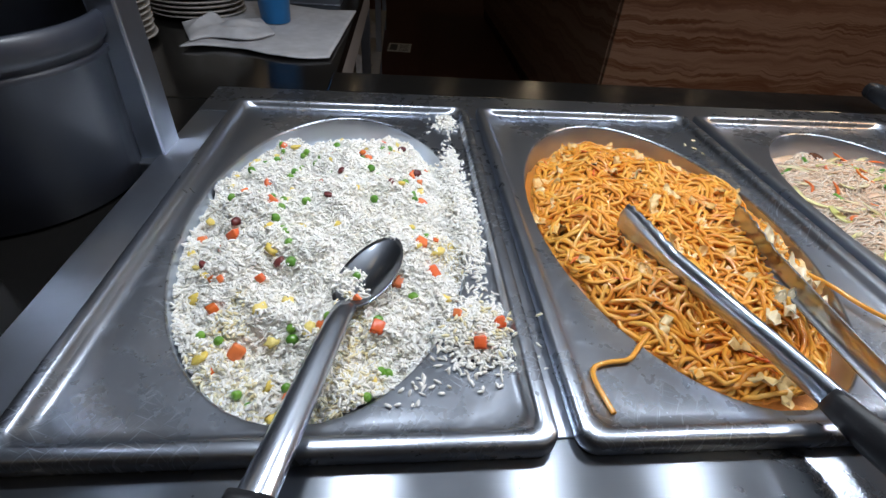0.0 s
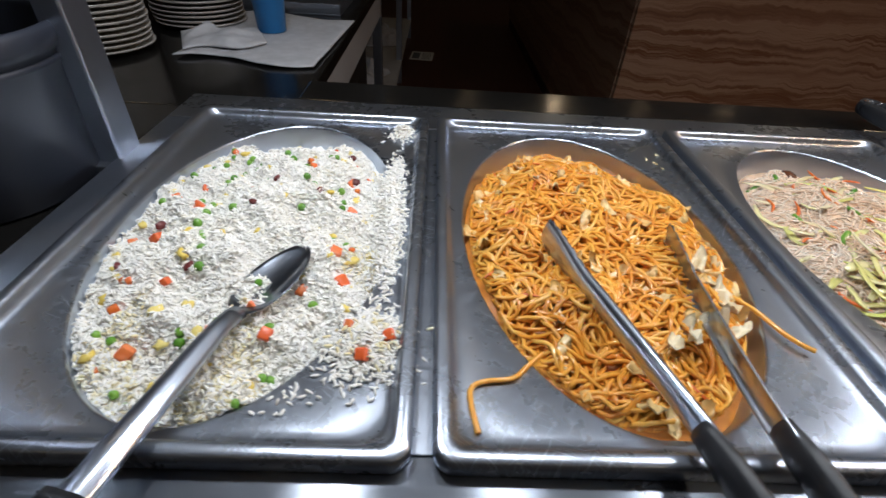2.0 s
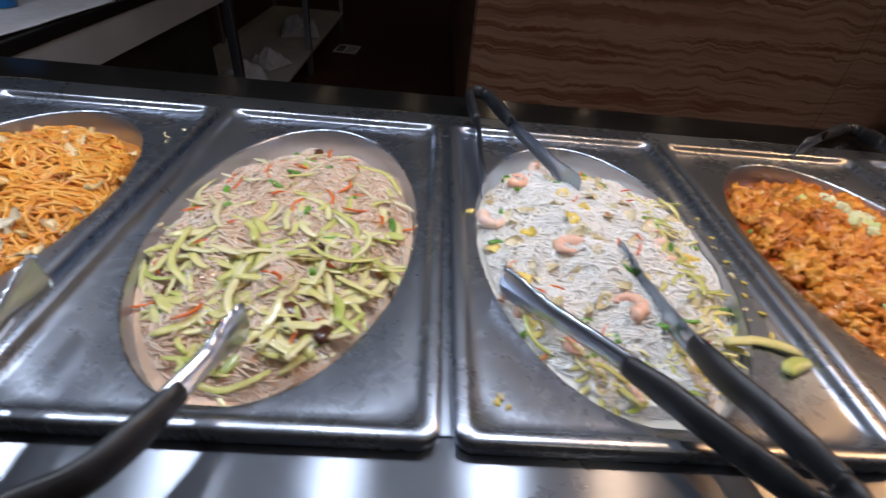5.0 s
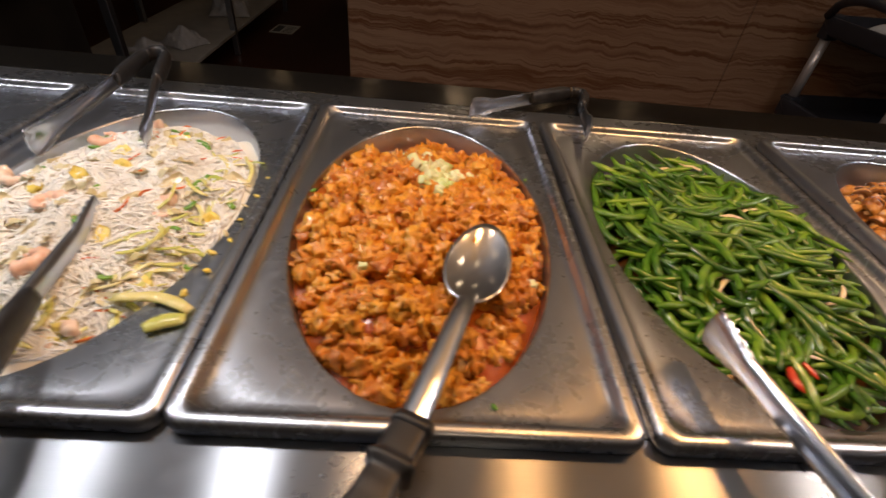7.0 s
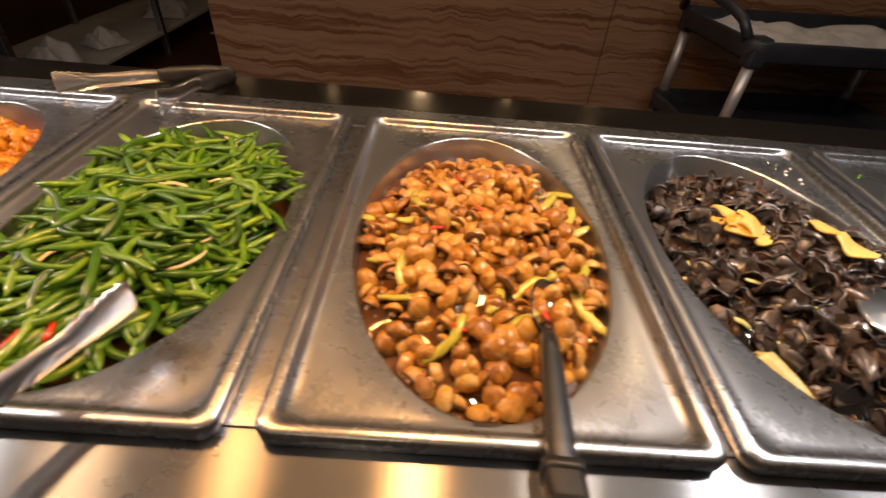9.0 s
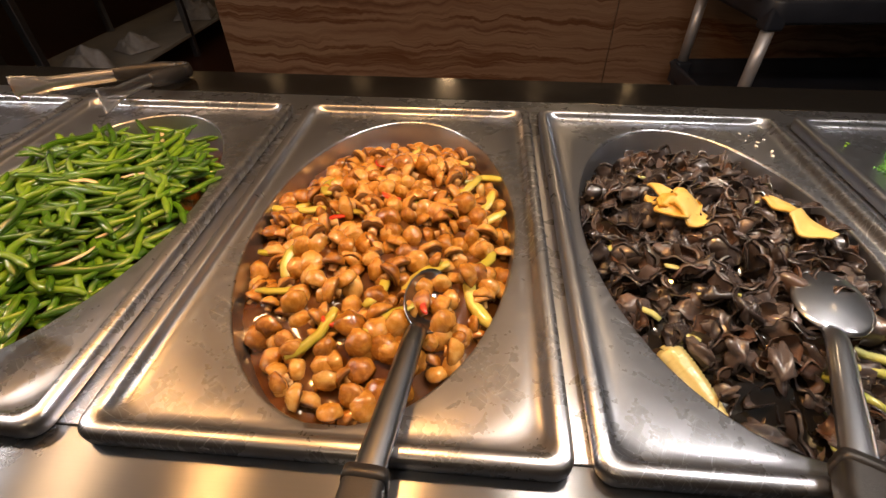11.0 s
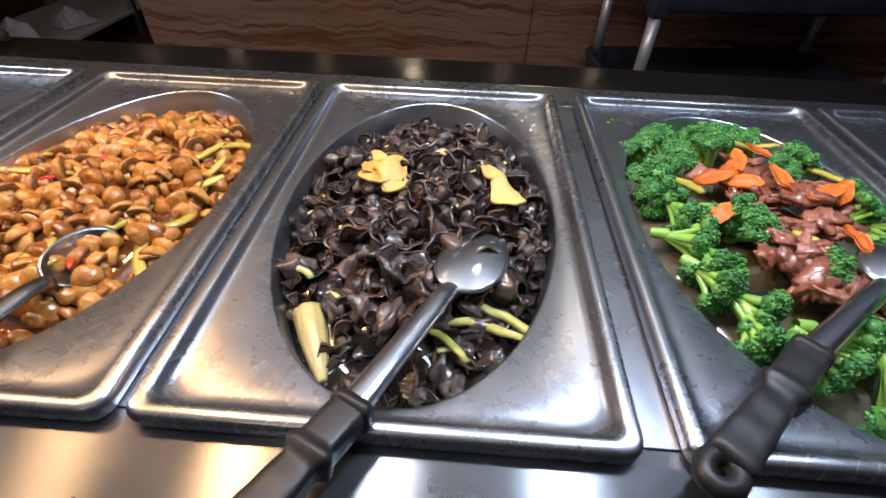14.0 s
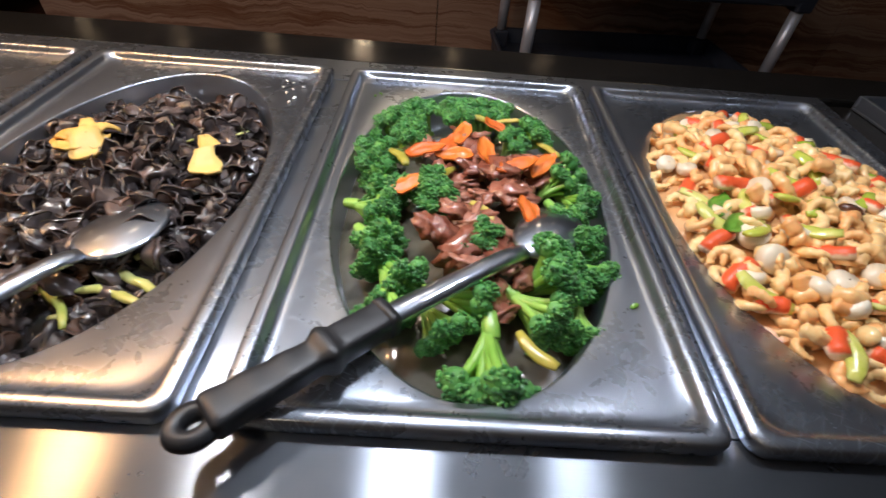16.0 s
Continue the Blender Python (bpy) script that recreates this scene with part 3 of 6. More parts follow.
for z in (0.16, 0.50, 0.825):
    piece("tray", cart_tray(z, 0.055), BLACK_PLASTIC, cart)
    for sx in (-1, 1):
        for sy in (-1, 1):
            part("corner_block", box_bm((sx * 0.423 - 0.028, sy * 0.218 - 0.028, z - 0.03), (sx * 0.423 + 0.028, sy * 0.218 + 0.028, z + 0.062), 0.008), BLACK_PLASTIC, cart)
for sx in (-1, 1):
    for sy in (-1, 1):
        for z0, z1 in ((0.06, 0.13), (0.222, 0.47), (0.562, 0.795)):
            vs, fs = lathe([(0.019, z0), (0.019, z1)], 16)
            piece("leg", mesh_of("leg", [(x + sx * 0.423, y + sy * 0.218, z) for x, y, z in vs], fs), TUBE, cart, None, "grey metal tube leg")
        vs, fs = lathe([(0.012, -0.018), (0.042, -0.018), (0.05, -0.010), (0.05, 0.010), (0.042, 0.018), (0.012, 0.018)], 20)
        wheel = piece("wheel", mesh_of("wheel", [(x + sx * 0.423, z + sy * 0.218, y + 0.039) for x, y, z in vs], fs), BLACK_PLASTIC, cart)
arch = [(-0.47, -0.218 + 0.436 * k / 12, 0.88 + 0.085 * math.sin(math.pi * k / 12) ** 0.5) for k in range(13)]
vs, fs = sweep([(x - 0.05 * math.sin(math.pi * k / 12), y, z) for k, (x, y, z) in enumerate(arch)], ring(10, 0.016))
piece("handle", mesh_of("handle", vs, fs), BLACK_PLASTIC, cart, None, "moulded push handle")
for tx, ty, tw, rot in ((-0.16, -0.03, 0.40, 8), (0.17, 0.02, 0.36, -14), (-0.30, 0.05, 0.2, 40)):
    towel = cloth_mesh("towel", tw, 0.30, 34, 28, lambda u, v, s=tx: (
        u - 0.5, (v - 0.5) * (0.85 + 0.15 * math.sin(6 * u)), 0.006 + 0.075 * wrinkle(u, v, 3.4, s) * (math.sin(math.pi * u) * math.sin(math.pi * v)) ** 0.5))
    towel.materials.append(WHITE_CLOTH)
    tagged(new("towel", towel), "heaped white towel on the service cart", "towel", "towels on the cart").matrix_basis = pose(3.566 + tx, 1.655 + ty, 0.827 + abs(tx) * 0.01, 0, 0, rot)

end_tray = thing("steel_tray", "small dull steel tray at the counter end", "tray", pose(3.66, 0.44, 0.889, 0, 0, 4))
part("base", box_bm((-0.11, -0.13, 0.0), (0.11, 0.13, 0.004), 0.001), STEEL_DARK, end_tray)
for lo, hi in (((-0.11, -0.13, 0.0042), (0.11, -0.124, 0.022)), ((-0.11, 0.124, 0.0042), (0.11, 0.13, 0.022)), ((-0.11, -0.1235, 0.0042), (-0.104, 0.1235, 0.022)), ((0.104, -0.1235, 0.0042), (0.11, 0.1235, 0.022))):
    part("side", box_bm(lo, hi, 0.001), STEEL_DARK, end_tray)


# ---- food: heaps in the oval wells ----
rng = np.random.default_rng(7)
BACK = 0.90


class Heap:
    """The surface of the food in one pan: a low mound in the oval, uneven on two scales."""

    def __init__(self, i, edge, crown, rough=0.004, seed=1, lean=0.0, fill=0.95, clump=0.0):
        self.x, self.edge, self.crown, self.rough, self.lean, self.fill = PANS[i], edge, crown, rough, lean, fill
        self.clump = clump
        r = np.random.default_rng(seed)
        self.waves = [(r.uniform(30, 110), r.uniform(0, 6.28), r.uniform(0, 6.28), r.uniform(0.3, 1)) for _ in range(9)]
        self.rng = r

    def z(self, x, y):
        u, v = (x - self.x) / OV_X, (y - OV_C) / OV_Y
        v = np.where(v > 0, v / BACK, v)
        q = u * u + v * v
        h = self.edge - 0.015 * np.clip(v, 0, 1.2) ** 2 + (self.crown - self.edge) * (1 - np.clip(q, 0, 1) ** 1.3) + self.lean * v - 0.05 * np.clip(q - 1, 0, 1)
        w = sum(a * np.sin(k * (np.cos(d) * x + np.sin(d) * y) + p) for k, d, p, a in self.waves)
        if self.clump:
            h = h + self.clump * (0.6 * np.sin(x * 95 + 3 * np.sin(y * 60)) * np.sin(y * 80 + 2 * np.sin(x * 70)) + 0.55 * np.sin(x * 310 + 2 * np.sin(y * 190)) * np.sin(y * 270 + 1.7 * np.sin(x * 230)))
        return h + self.rough * 0.35 * w

    def spread(self, n, reach=None, gap=0.0):
        """Points in the oval, no two nearer than gap where that can be had."""
        reach = reach or self.fill
        pts, tries = [], 0
        while len(pts) < n and tries < n * 30:
            tries += 1
            a, q = self.rng.uniform(0, 2 * math.pi), math.sqrt(self.rng.uniform(0, 1)) * reach
            p = (self.x + OV_X * q * math.cos(a), OV_C + OV_Y * q * math.sin(a) * (BACK if math.sin(a) > 0 else 1))
            if gap and any((p[0] - o[0]) ** 2 + (p[1] - o[1]) ** 2 < gap * gap for o in pts):
                continue
            pts.append(p)
        return pts

    def bed(self, parent, material, drop=0.006, name="bed", label="", rings=22, segs=72):
        vs, fs = [], []
        for i in range(rings + 1):
            q = max(0.002, i / rings) * 0.978
            for k in range(segs):
                a = 2 * math.pi * k / segs
                x, y = self.x + OV_X * q * math.cos(a), OV_C + OV_Y * q * math.sin(a)
                vs.append((x, y, float(self.z(x, y)) - drop))
        for i in range(rings):
            fs += [(i * segs + k, i * segs + (k + 1) % segs, (i + 1) * segs + (k + 1) % segs, (i + 1) * segs + k) for k in range(segs)]
        fs.append(tuple(range(segs))[::-1])
        return piece(name, mesh_of(name, vs, fs), material, parent, None, label)

    def scatter(self, parent, name, meshes, material, n, gap=0.0, reach=None, lift=(0.0, 0.003), tilt=25, size=(0.85, 1.15), label="", spots=None, yaw=None):
        """Pieces laid on the heap, each an object of its own on one of a few shared meshes."""
        r = self.rng
        for x, y in (spots or self.spread(n, reach, gap)):
            z = float(self.z(x, y)) + r.uniform(*lift)
            turn = r.uniform(0, 360) if yaw is None else yaw + r.uniform(-35, 35)
            m = pose(x, y, z, r.uniform(-tilt, tilt), r.uniform(-tilt, tilt), turn) @ Matrix.Scale(r.uniform(*size), 4)
            piece(name, meshes[int(r.integers(len(meshes)))], material, parent, m, label)


def strands(heap, n, length, radius, points=20, wild=0.9, layer=0.010, sides=5, reach=0.93):
    """Noodles: random walks over the heap, in layers, kept inside the oval."""
    r = heap.rng
    a, q = r.uniform(0, 2 * np.pi, n), np.sqrt(r.uniform(0, 1, n)) * reach
    x, y = heap.x + OV_X * q * np.cos(a), OV_C + OV_Y * q * np.sin(a) * np.where(np.sin(a) > 0, BACK, 1)
    head, curl = r.uniform(0, 2 * np.pi, n), r.normal(0, wild, n)
    depth = r.uniform(-layer, 0.0025, n)
    ph, fr = r.uniform(0, 6.28, n), r.uniform(5, 12, n)
    step = r.uniform(0.6, 1.3, n) * length / points
    out = np.zeros((n, points, 3))
    for k in range(points):
        u, v = (x - heap.x) / OV_X, (y - OV_C) / OV_Y
        v = np.where(v > 0, v / BACK, v)
        over = np.hypot(u, v)
        s = np.where(over > reach, reach / np.maximum(over, 1e-6), 1.0)
        x, y = heap.x + (x - heap.x) * s, OV_C + (y - OV_C) * s
        out[:, k, 0], out[:, k, 1] = x, y
        out[:, k, 2] = heap.z(x, y) + depth + 0.0022 * np.sin(ph + fr * k / points * 3)
        curl = 0.75 * curl + r.normal(0, wild * 0.6, n)
        head = head + curl * 0.35 + np.where(over > reach * 0.97, 0.9, 0.0)
        x, y = x + step * np.cos(head), y + step * np.sin(head)
    rad = radius * r.uniform(0.85, 1.15, (n, 1)) * np.ones((1, points))
    rad[:, 0] *= 0.5
    rad[:, -1] *= 0.5
    return tubes(out, rad, sides)


def blob(name, rx, ry, rz, seed, amp=0.25, freq=2.0, sub=2):
    """A lumpy chunk."""
    bm = bmesh.new()
    bmesh.ops.create_icosphere(bm, subdivisions=sub, radius=1.0)
    for v in bm.verts:
        k = 1 + amp * noise.noise(v.co * freq + Vector((seed * 7.1, seed * 3.3, 0)))
        v.co = Vector((v.co.x * rx * k, v.co.y * ry * k, v.co.z * rz * k))
    me = bpy.data.meshes.new(name)
    bm.to_mesh(me)
    bm.free()
    me.polygons.foreach_set("use_smooth", [True] * len(me.polygons))
    return me


def stick(name, length, r0, bend, seed, flat=1.0, sides=8, points=9, taper=0.35):
    """A bent tapering rod: beans, stalks, shreds."""
    rr = random.Random(seed)
    path = [Vector((length * (k / (points - 1) - 0.5), bend * math.sin(math.pi * k / (points - 1)) + rr.uniform(-1, 1) * length * 0.012, rr.uniform(-1, 1) * length * 0.012)) for k in range(points)]
    scale = []
    for k in range(points):
        e = min(k, points - 1 - k) / (points - 1)
        s = taper + (1 - taper) * min(1.0, e * 5)
        scale.append((s * rr.uniform(0.93, 1.07), s * flat))
    vs, fs = sweep(path, ring(sides, r0), scale)
    return mesh_of(name, vs, fs)


def flake(name, rx, ry, seed, wave=0.3, thick=0.0016, n=12, rings=4, freq=1.6, curl=0.0, ragged=0.3):
    """A thin wavy piece with an uneven outline and real thickness."""
    vs, fs = [], []
    off = Vector((seed * 5.7, seed * 2.9, seed))
    for top in (1, 0):
        for i in range(rings + 1):
            q = i / rings
            for k in range(n):
                a = 2 * math.pi * k / n
                d = Vector((math.cos(a), math.sin(a), 0))
                q2 = q * (1 + ragged * noise.noise(d * 1.4 + off))
                x, y = d.x * q2, d.y * q2
                z = wave * rx * (noise.noise(Vector((x * freq, y * freq, seed))) * 1.3 + curl * (x * x - 0.3 * y * y))
                vs.append((x * rx, y * ry, z + (thick if top else 0.0) * (1 - 0.4 * q)))
    m = (rings + 1) * n
    for o, flip in ((0, False), (m, True)):
        for i in range(rings):
            for k in range(n):
                f = (o + i * n + k, o + i * n + (k + 1) % n, o + (i + 1) * n + (k + 1) % n, o + (i + 1) * n + k)
                fs.append(f if flip else f[::-1])
    e = rings * n
    fs += [(e + k, e + (k + 1) % n, m + e + (k + 1) % n, m + e + k) for k in range(n)]
    return mesh_of(name, vs, fs)


def dice(name, s, seed):
    rr = random.Random(seed)
    bm = box_bm((-s, -s * rr.uniform(0.7, 1.2), -s * 0.8), (s, s, s * 0.8), s * 0.3, 2)
    me = bpy.data.meshes.new(name)
    bm.to_mesh(me)
    bm.free()
    me.polygons.foreach_set("use_smooth", [True] * len(me.polygons))
    return me


def shrimp_mesh(name, size, seed):
    """A peeled curled shrimp: a ringed, tapering C with a small tail fan."""
    rr = random.Random(seed)
    path, scale, n = [], [], 22
    turn = rr.uniform(3.9, 4.9)
    for k in range(n):
        f = k / (n - 1)
        a, r = turn * f, size * (0.92 - 0.16 * f)
        path.append((r * math.cos(a), r * math.sin(a), size * 0.1 * math.sin(3 * f)))
        w = (0.56 - 0.34 * f) * (1 + 0.13 * math.sin(2 * math.pi * 6 * f))
        if k == 0:
            w *= 0.45
        if f > 0.9:
            w *= 0.75 + 6 * (f - 0.9)
        scale.append((w * size, w * size * (0.95 if f < 0.9 else 0.45)))
    vs, fs = sweep(path, ring(10, 1.0), scale)
    return mesh_of(name, vs, fs)


ORANGE_VEG = food("carrot_orange", [(0.1, (0.62, 0.10, 0.012)), (0.9, (0.85, 0.22, 0.03))], 0.4, 0.1, 90, 0.25, 0.1)
RED_VEG = food("red_pepper", [(0.1, (0.55, 0.03, 0.012)), (0.9, (0.75, 0.09, 0.02))], 0.28, 0.1, 90, 0.1, 0.4)
GREEN_VEG = food("green_pepper", [(0.1, (0.07, 0.24, 0.02)), (0.9, (0.20, 0.42, 0.05))], 0.28, 0.1, 90, 0.1, 0.4)
CELERY = food("pale_celery", [(0.1, (0.30, 0.38, 0.07)), (0.45, (0.50, 0.52, 0.15)), (0.95, (0.72, 0.68, 0.38))], 0.25, 0.05, 60, 0.25, 0.5)
CABBAGE = food("cooked_cabbage", [(0.1, (0.62, 0.50, 0.24)), (0.9, (0.82, 0.74, 0.50))], 0.28, 0.05, 70, 0.25, 0.5)
EGG = food("cooked_egg", [(0.1, (0.80, 0.58, 0.08)), (0.9, (0.88, 0.74, 0.26))], 0.45, 0.05, 90, 0.4)

PALE_CARROT = food("diced_carrot", [(0.1, (0.80, 0.12, 0.03)), (0.9, (0.88, 0.24, 0.07))], 0.32, 0.05, 90, 0.2, 0.2)
WILTED = food("soy_stained_cabbage", [(0.1, (0.80, 0.46, 0.13)), (0.9, (0.88, 0.68, 0.34))], 0.28, 0.0, 70, 0.25, 0.5)

# fried rice
heap = Heap(0, 0.885, 0.915, 0.009, 11, 0.003, 0.985, 0.0066)
rice = thing("fried_rice", "fried white rice with peas, carrot and egg heaped in the pan", "fried rice")
RICE = food("cooked_rice", [(0.05, (0.90, 0.83, 0.67)), (0.3, (0.945, 0.915, 0.84)), (0.95, (0.965, 0.95, 0.915))], 0.6, 0.12, 25, 0.0, 0.0, "island")
heap.bed(rice, food("rice_bed", [(0.1, (0.94, 0.90, 0.80)), (0.9, (0.97, 0.96, 0.92))], 0.6, 0.0, 120, 0.5, 0, "object", 260), 0.0004, rings=90, segs=240)


def grains(points, size=(0.0025, 0.0037)):
    """Rice grains: slim pointed spindles, tumbled every way, at the given points."""
    r = rng
    n = len(points)
    prof, sides = [(-1.0, 0.2), (-0.5, 0.95), (0.5, 0.95), (1.0, 0.2)], 5
    a = 2 * np.pi * np.arange(sides) / sides
    base = np.array([(z, q * np.cos(t), q * np.sin(t)) for z, q in prof for t in a])
    half = r.uniform(*size, n)
    thick = r.uniform(0.0010, 0.0014, n)
    yaw, pitch, bend = r.uniform(0, 2 * np.pi, n), r.normal(0, 0.42, n), r.uniform(-0.25, 0.25, n)
    loc = base[None] * np.stack((half, thick, thick), 1)[:, None]
    loc[:, :, 1] += bend[:, None] * half[:, None] * base[None, :, 0] ** 2
    cp, sp, cy, sy = np.cos(pitch), np.sin(pitch), np.cos(yaw), np.sin(yaw)
    x, y, z = loc[..., 0], loc[..., 1], loc[..., 2]
    x, z = x * cp[:, None] - z * sp[:, None], x * sp[:, None] + z * cp[:, None]
    x, y = x * cy[:, None] - y * sy[:, None], x * sy[:, None] + y * cy[:, None]
    v = np.stack((x, y, z), -1) + np.asarray(points)[:, None]
    tri = []
    for i in range(len(prof) - 1):
        for k in range(sides):
            p, q = i * sides + k, i * sides + (k + 1) % sides
            tri += [(p, q, q + sides), (p, q + sides, p + sides)]
    t = np.array(tri)[None] + (np.arange(n) * len(base))[:, None, None]
    return v.reshape(-1, 3), t.reshape(-1, 3)


def rice_points(heap, n):
    r = heap.rng
    a, q = r.uniform(0, 2 * np.pi, n), np.sqrt(r.uniform(0, 1, n)) * heap.fill
    x, y = heap.x + OV_X * q * np.cos(a), OV_C + OV_Y * q * np.sin(a) * np.where(np.sin(a) > 0, BACK, 1)
    return np.stack((x, y, heap.z(x, y) + r.uniform(-0.0012, 0.0018, n)), 1)


piece("rice", mesh_tris("rice", *grains(rice_points(heap, 29000))), RICE, rice, None, "loose cooked rice grains", "stuff")


def drift(cx, cy, rx, ry, n, z, top=0.004):
    """A small spill of grains on the flange."""
    g = rng.normal(0, 0.45, (n, 2))
    h = np.clip(1 - np.hypot(g[:, 0], g[:, 1]), 0, 1)
    return np.stack((cx + rx * g[:, 0], cy + ry * g[:, 1], z + 0.0012 + top * h * rng.uniform(0, 1, n)), 1)


spill = np.concatenate([drift(0.304, 0.485, 0.018, 0.028, 260, LEDGE_Z, 0.014), drift(0.309, 0.24, 0.014, 0.11, 700, LEDGE_Z, 0.006), drift(0.302, 0.340, 0.014, 0.07, 500, LEDGE_Z, 0.009), drift(0.302, 0.098, 0.030, 0.036, 1500, LEDGE_Z, 0.015), drift(0.25, 0.05, 0.05, 0.02, 30, LEDGE_Z, 0.0)])
piece("spilled_rice", mesh_tris("spilled_rice", *grains(spill)), RICE, rice, None, "rice spilled on the steel flange", "stuff")
vs, fs = lathe([(0.0002, -0.0044), (0.0022, -0.0039), (0.0039, -0.0020), (0.0044, 0.0002), (0.0037, 0.0023), (0.0020, 0.0036), (0.0002, 0.0036)], 12, False)
OILY = food("oily_yellow_rice", [(0.05, (0.86, 0.70, 0.34)), (0.5, (0.92, 0.82, 0.54)), (0.95, (0.94, 0.89, 0.72))], 0.5, 0.5, 25, 0.0, 0.1, "island")
wet = [p for p in rice_points(heap, 16000) if p[1] < 0.085 + 0.05 * math.sin(p[0] * 70) or (p[0] - 0.285) ** 2 + (p[1] - 0.20) ** 2 < 0.0006]
piece("oily_rice", mesh_tris("oily_rice", *grains(np.array(wet))), OILY, rice, None, "yellowish oily rice grains", "stuff")
yolk = rng.normal(0, 1, (60, 2)) * (0.018, 0.012) + (0.305, 0.098)
piece("oily_rice", mesh_tris("oily_rice", *grains(np.column_stack((yolk, np.full(60, LEDGE_Z + 0.010))))), OILY, rice, None, "yellowish oily rice grains", "stuff")
pea_spots = [(x + rng.normal(0, 0.006), y + rng.normal(0, 0.006)) for x, y in heap.spread(34, 0.92, 0.026) for _ in range(int(rng.integers(1, 4)))]
heap.scatter(rice, "pea", [mesh_of("pea", vs, fs)], GREEN_VEG, 0, spots=pea_spots, lift=(0.0, 0.0025), tilt=180, size=(0.8, 1.1))
heap.scatter(rice, "carrot_cube", [dice("carrot_cube", 0.0052, s) for s in (1, 2, 3)], PALE_CARROT, 24, 0.026, 0.93, (-0.001, 0.002), 60, (0.6, 1.2))
heap.scatter(rice, "carrot_cube", [dice("carrot_cube", 0.0036, s) for s in (4, 5)], ORANGE_VEG, 18, 0.03, 0.93, (-0.001, 0.002), 60, (0.7, 1.2))
heap.scatter(rice, "egg_bit", [blob("egg_bit", 0.0062, 0.0048, 0.0028, s, 0.5) for s in (1, 2, 3)], EGG, 70, 0.016, 0.95, (-0.001, 0.0015), 30, (0.6, 1.1))
HAM = food("dark_red_sausage", [(0.1, (0.09, 0.012, 0.012)), (0.9, (0.20, 0.04, 0.035))], 0.35, 0, 90, 0.2, 0.3)
heap.scatter(rice, "sausage_bit", [blob("sausage_bit", 0.006, 0.0045, 0.003, s, 0.3) for s in (4, 5)], HAM, 12, 0.05, 0.93, (0.001, 0.003), 40)

for cx, cy, s in ((0.318, 0.102, 1.0), (0.300, 0.082, 1.1), (0.286, 0.112, 0.7)):
    piece("carrot_cube", dice("carrot_cube", 0.0044, int(cx * 999)), PALE_CARROT, rice, pose(cx, cy, LEDGE_Z + 0.0085, 20, 30, cx * 900) @ Matrix.Scale(s, 4))

# soft noodles with cabbage
PALE_LEAF = food("pale_cabbage_leaf", [(0.1, (0.76, 0.58, 0.30)), (0.9, (0.92, 0.84, 0.64))], 0.3, 0.1, 70, 0.25, 0.4)
heap = Heap(1, 0.884, 0.917, 0.008, 12, 0.004, 0.96)
lomein = thing("stir_fried_noodles", "orange stir-fried noodles with cabbage strips heaped in the pan", "noodles")
NOODLE = food("soy_noodle", [(0.05, (0.64, 0.20, 0.018)), (0.5, (0.86, 0.37, 0.045)), (0.95, (0.94, 0.55, 0.12))], 0.22, 0.05, 40, 0.1, 0.5, "island")
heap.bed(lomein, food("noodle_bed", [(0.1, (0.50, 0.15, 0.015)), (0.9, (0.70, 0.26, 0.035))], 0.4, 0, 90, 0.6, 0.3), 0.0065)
piece("noodle_tangle", mesh_tris("noodle_tangle", *strands(heap, 900, 0.16, 0.0019, 26, 0.9, 0.011, 6)), NOODLE, lomein, None, "tangled orange noodles", "stuff")
heap.scatter(lomein, "cabbage_strip", [flake("cabbage_strip", 0.0135, 0.0058, s, 0.6, 0.0012, 12, 3, 2.0, 0.6) for s in range(6)], WILTED, 60, 0.014, 0.93, (-0.002, 0.002), 35)
heap.scatter(lomein, "carrot_strip", [stick("carrot_strip", 0.024, 0.0014, 0.003, s, 0.8, 6, 5) for s in range(3)], ORANGE_VEG, 14, 0.03, 0.9, (0.002, 0.004), 20)
heap.scatter(lomein, "cabbage_leaf", [flake("cabbage_leaf", 0.019, 0.007, q, 0.5, 0.0016, 14, 4, 1.6, 0.5) for q in (9, 10, 11)], PALE_LEAF, 0, spots=[(0.605, 0.185), (0.612, 0.160), (0.600, 0.20), (0.618, 0.135), (0.545, 0.105), (0.560, 0.11), (0.59, 0.12)], lift=(0.002, 0.004), tilt=15, yaw=60)


def smooth_path(pts, n):
    """An even walk through a few points."""
    pts = [Vector(p) for p in pts]
    cuts = [0.0]
    for a, b in zip(pts, pts[1:]):
        cuts.append(cuts[-1] + (b - a).length)
    out = []
    for k in range(n):
        d = cuts[-1] * k / (n - 1)
        i = max(j for j in range(len(pts) - 1) if cuts[j] <= d + 1e-9)
        f = (d - cuts[i]) / max(cuts[i + 1] - cuts[i], 1e-9)
        p0, p1, p2, p3 = pts[max(i - 1, 0)], pts[i], pts[i + 1], pts[min(i + 2, len(pts) - 1)]
        out.append(0.5 * (2 * p1 + (p2 - p0) * f + (2 * p0 - 5 * p1 + 4 * p2 - p3) * f * f + (3 * p1 - p0 - 3 * p2 + p3) * f ** 3))
    return out


def loose(points, lift=0.0022):
    return [tuple(p) for p in smooth_path([Vector((x, y, LEDGE_Z + lift)) for x, y in points], 24)][:24]


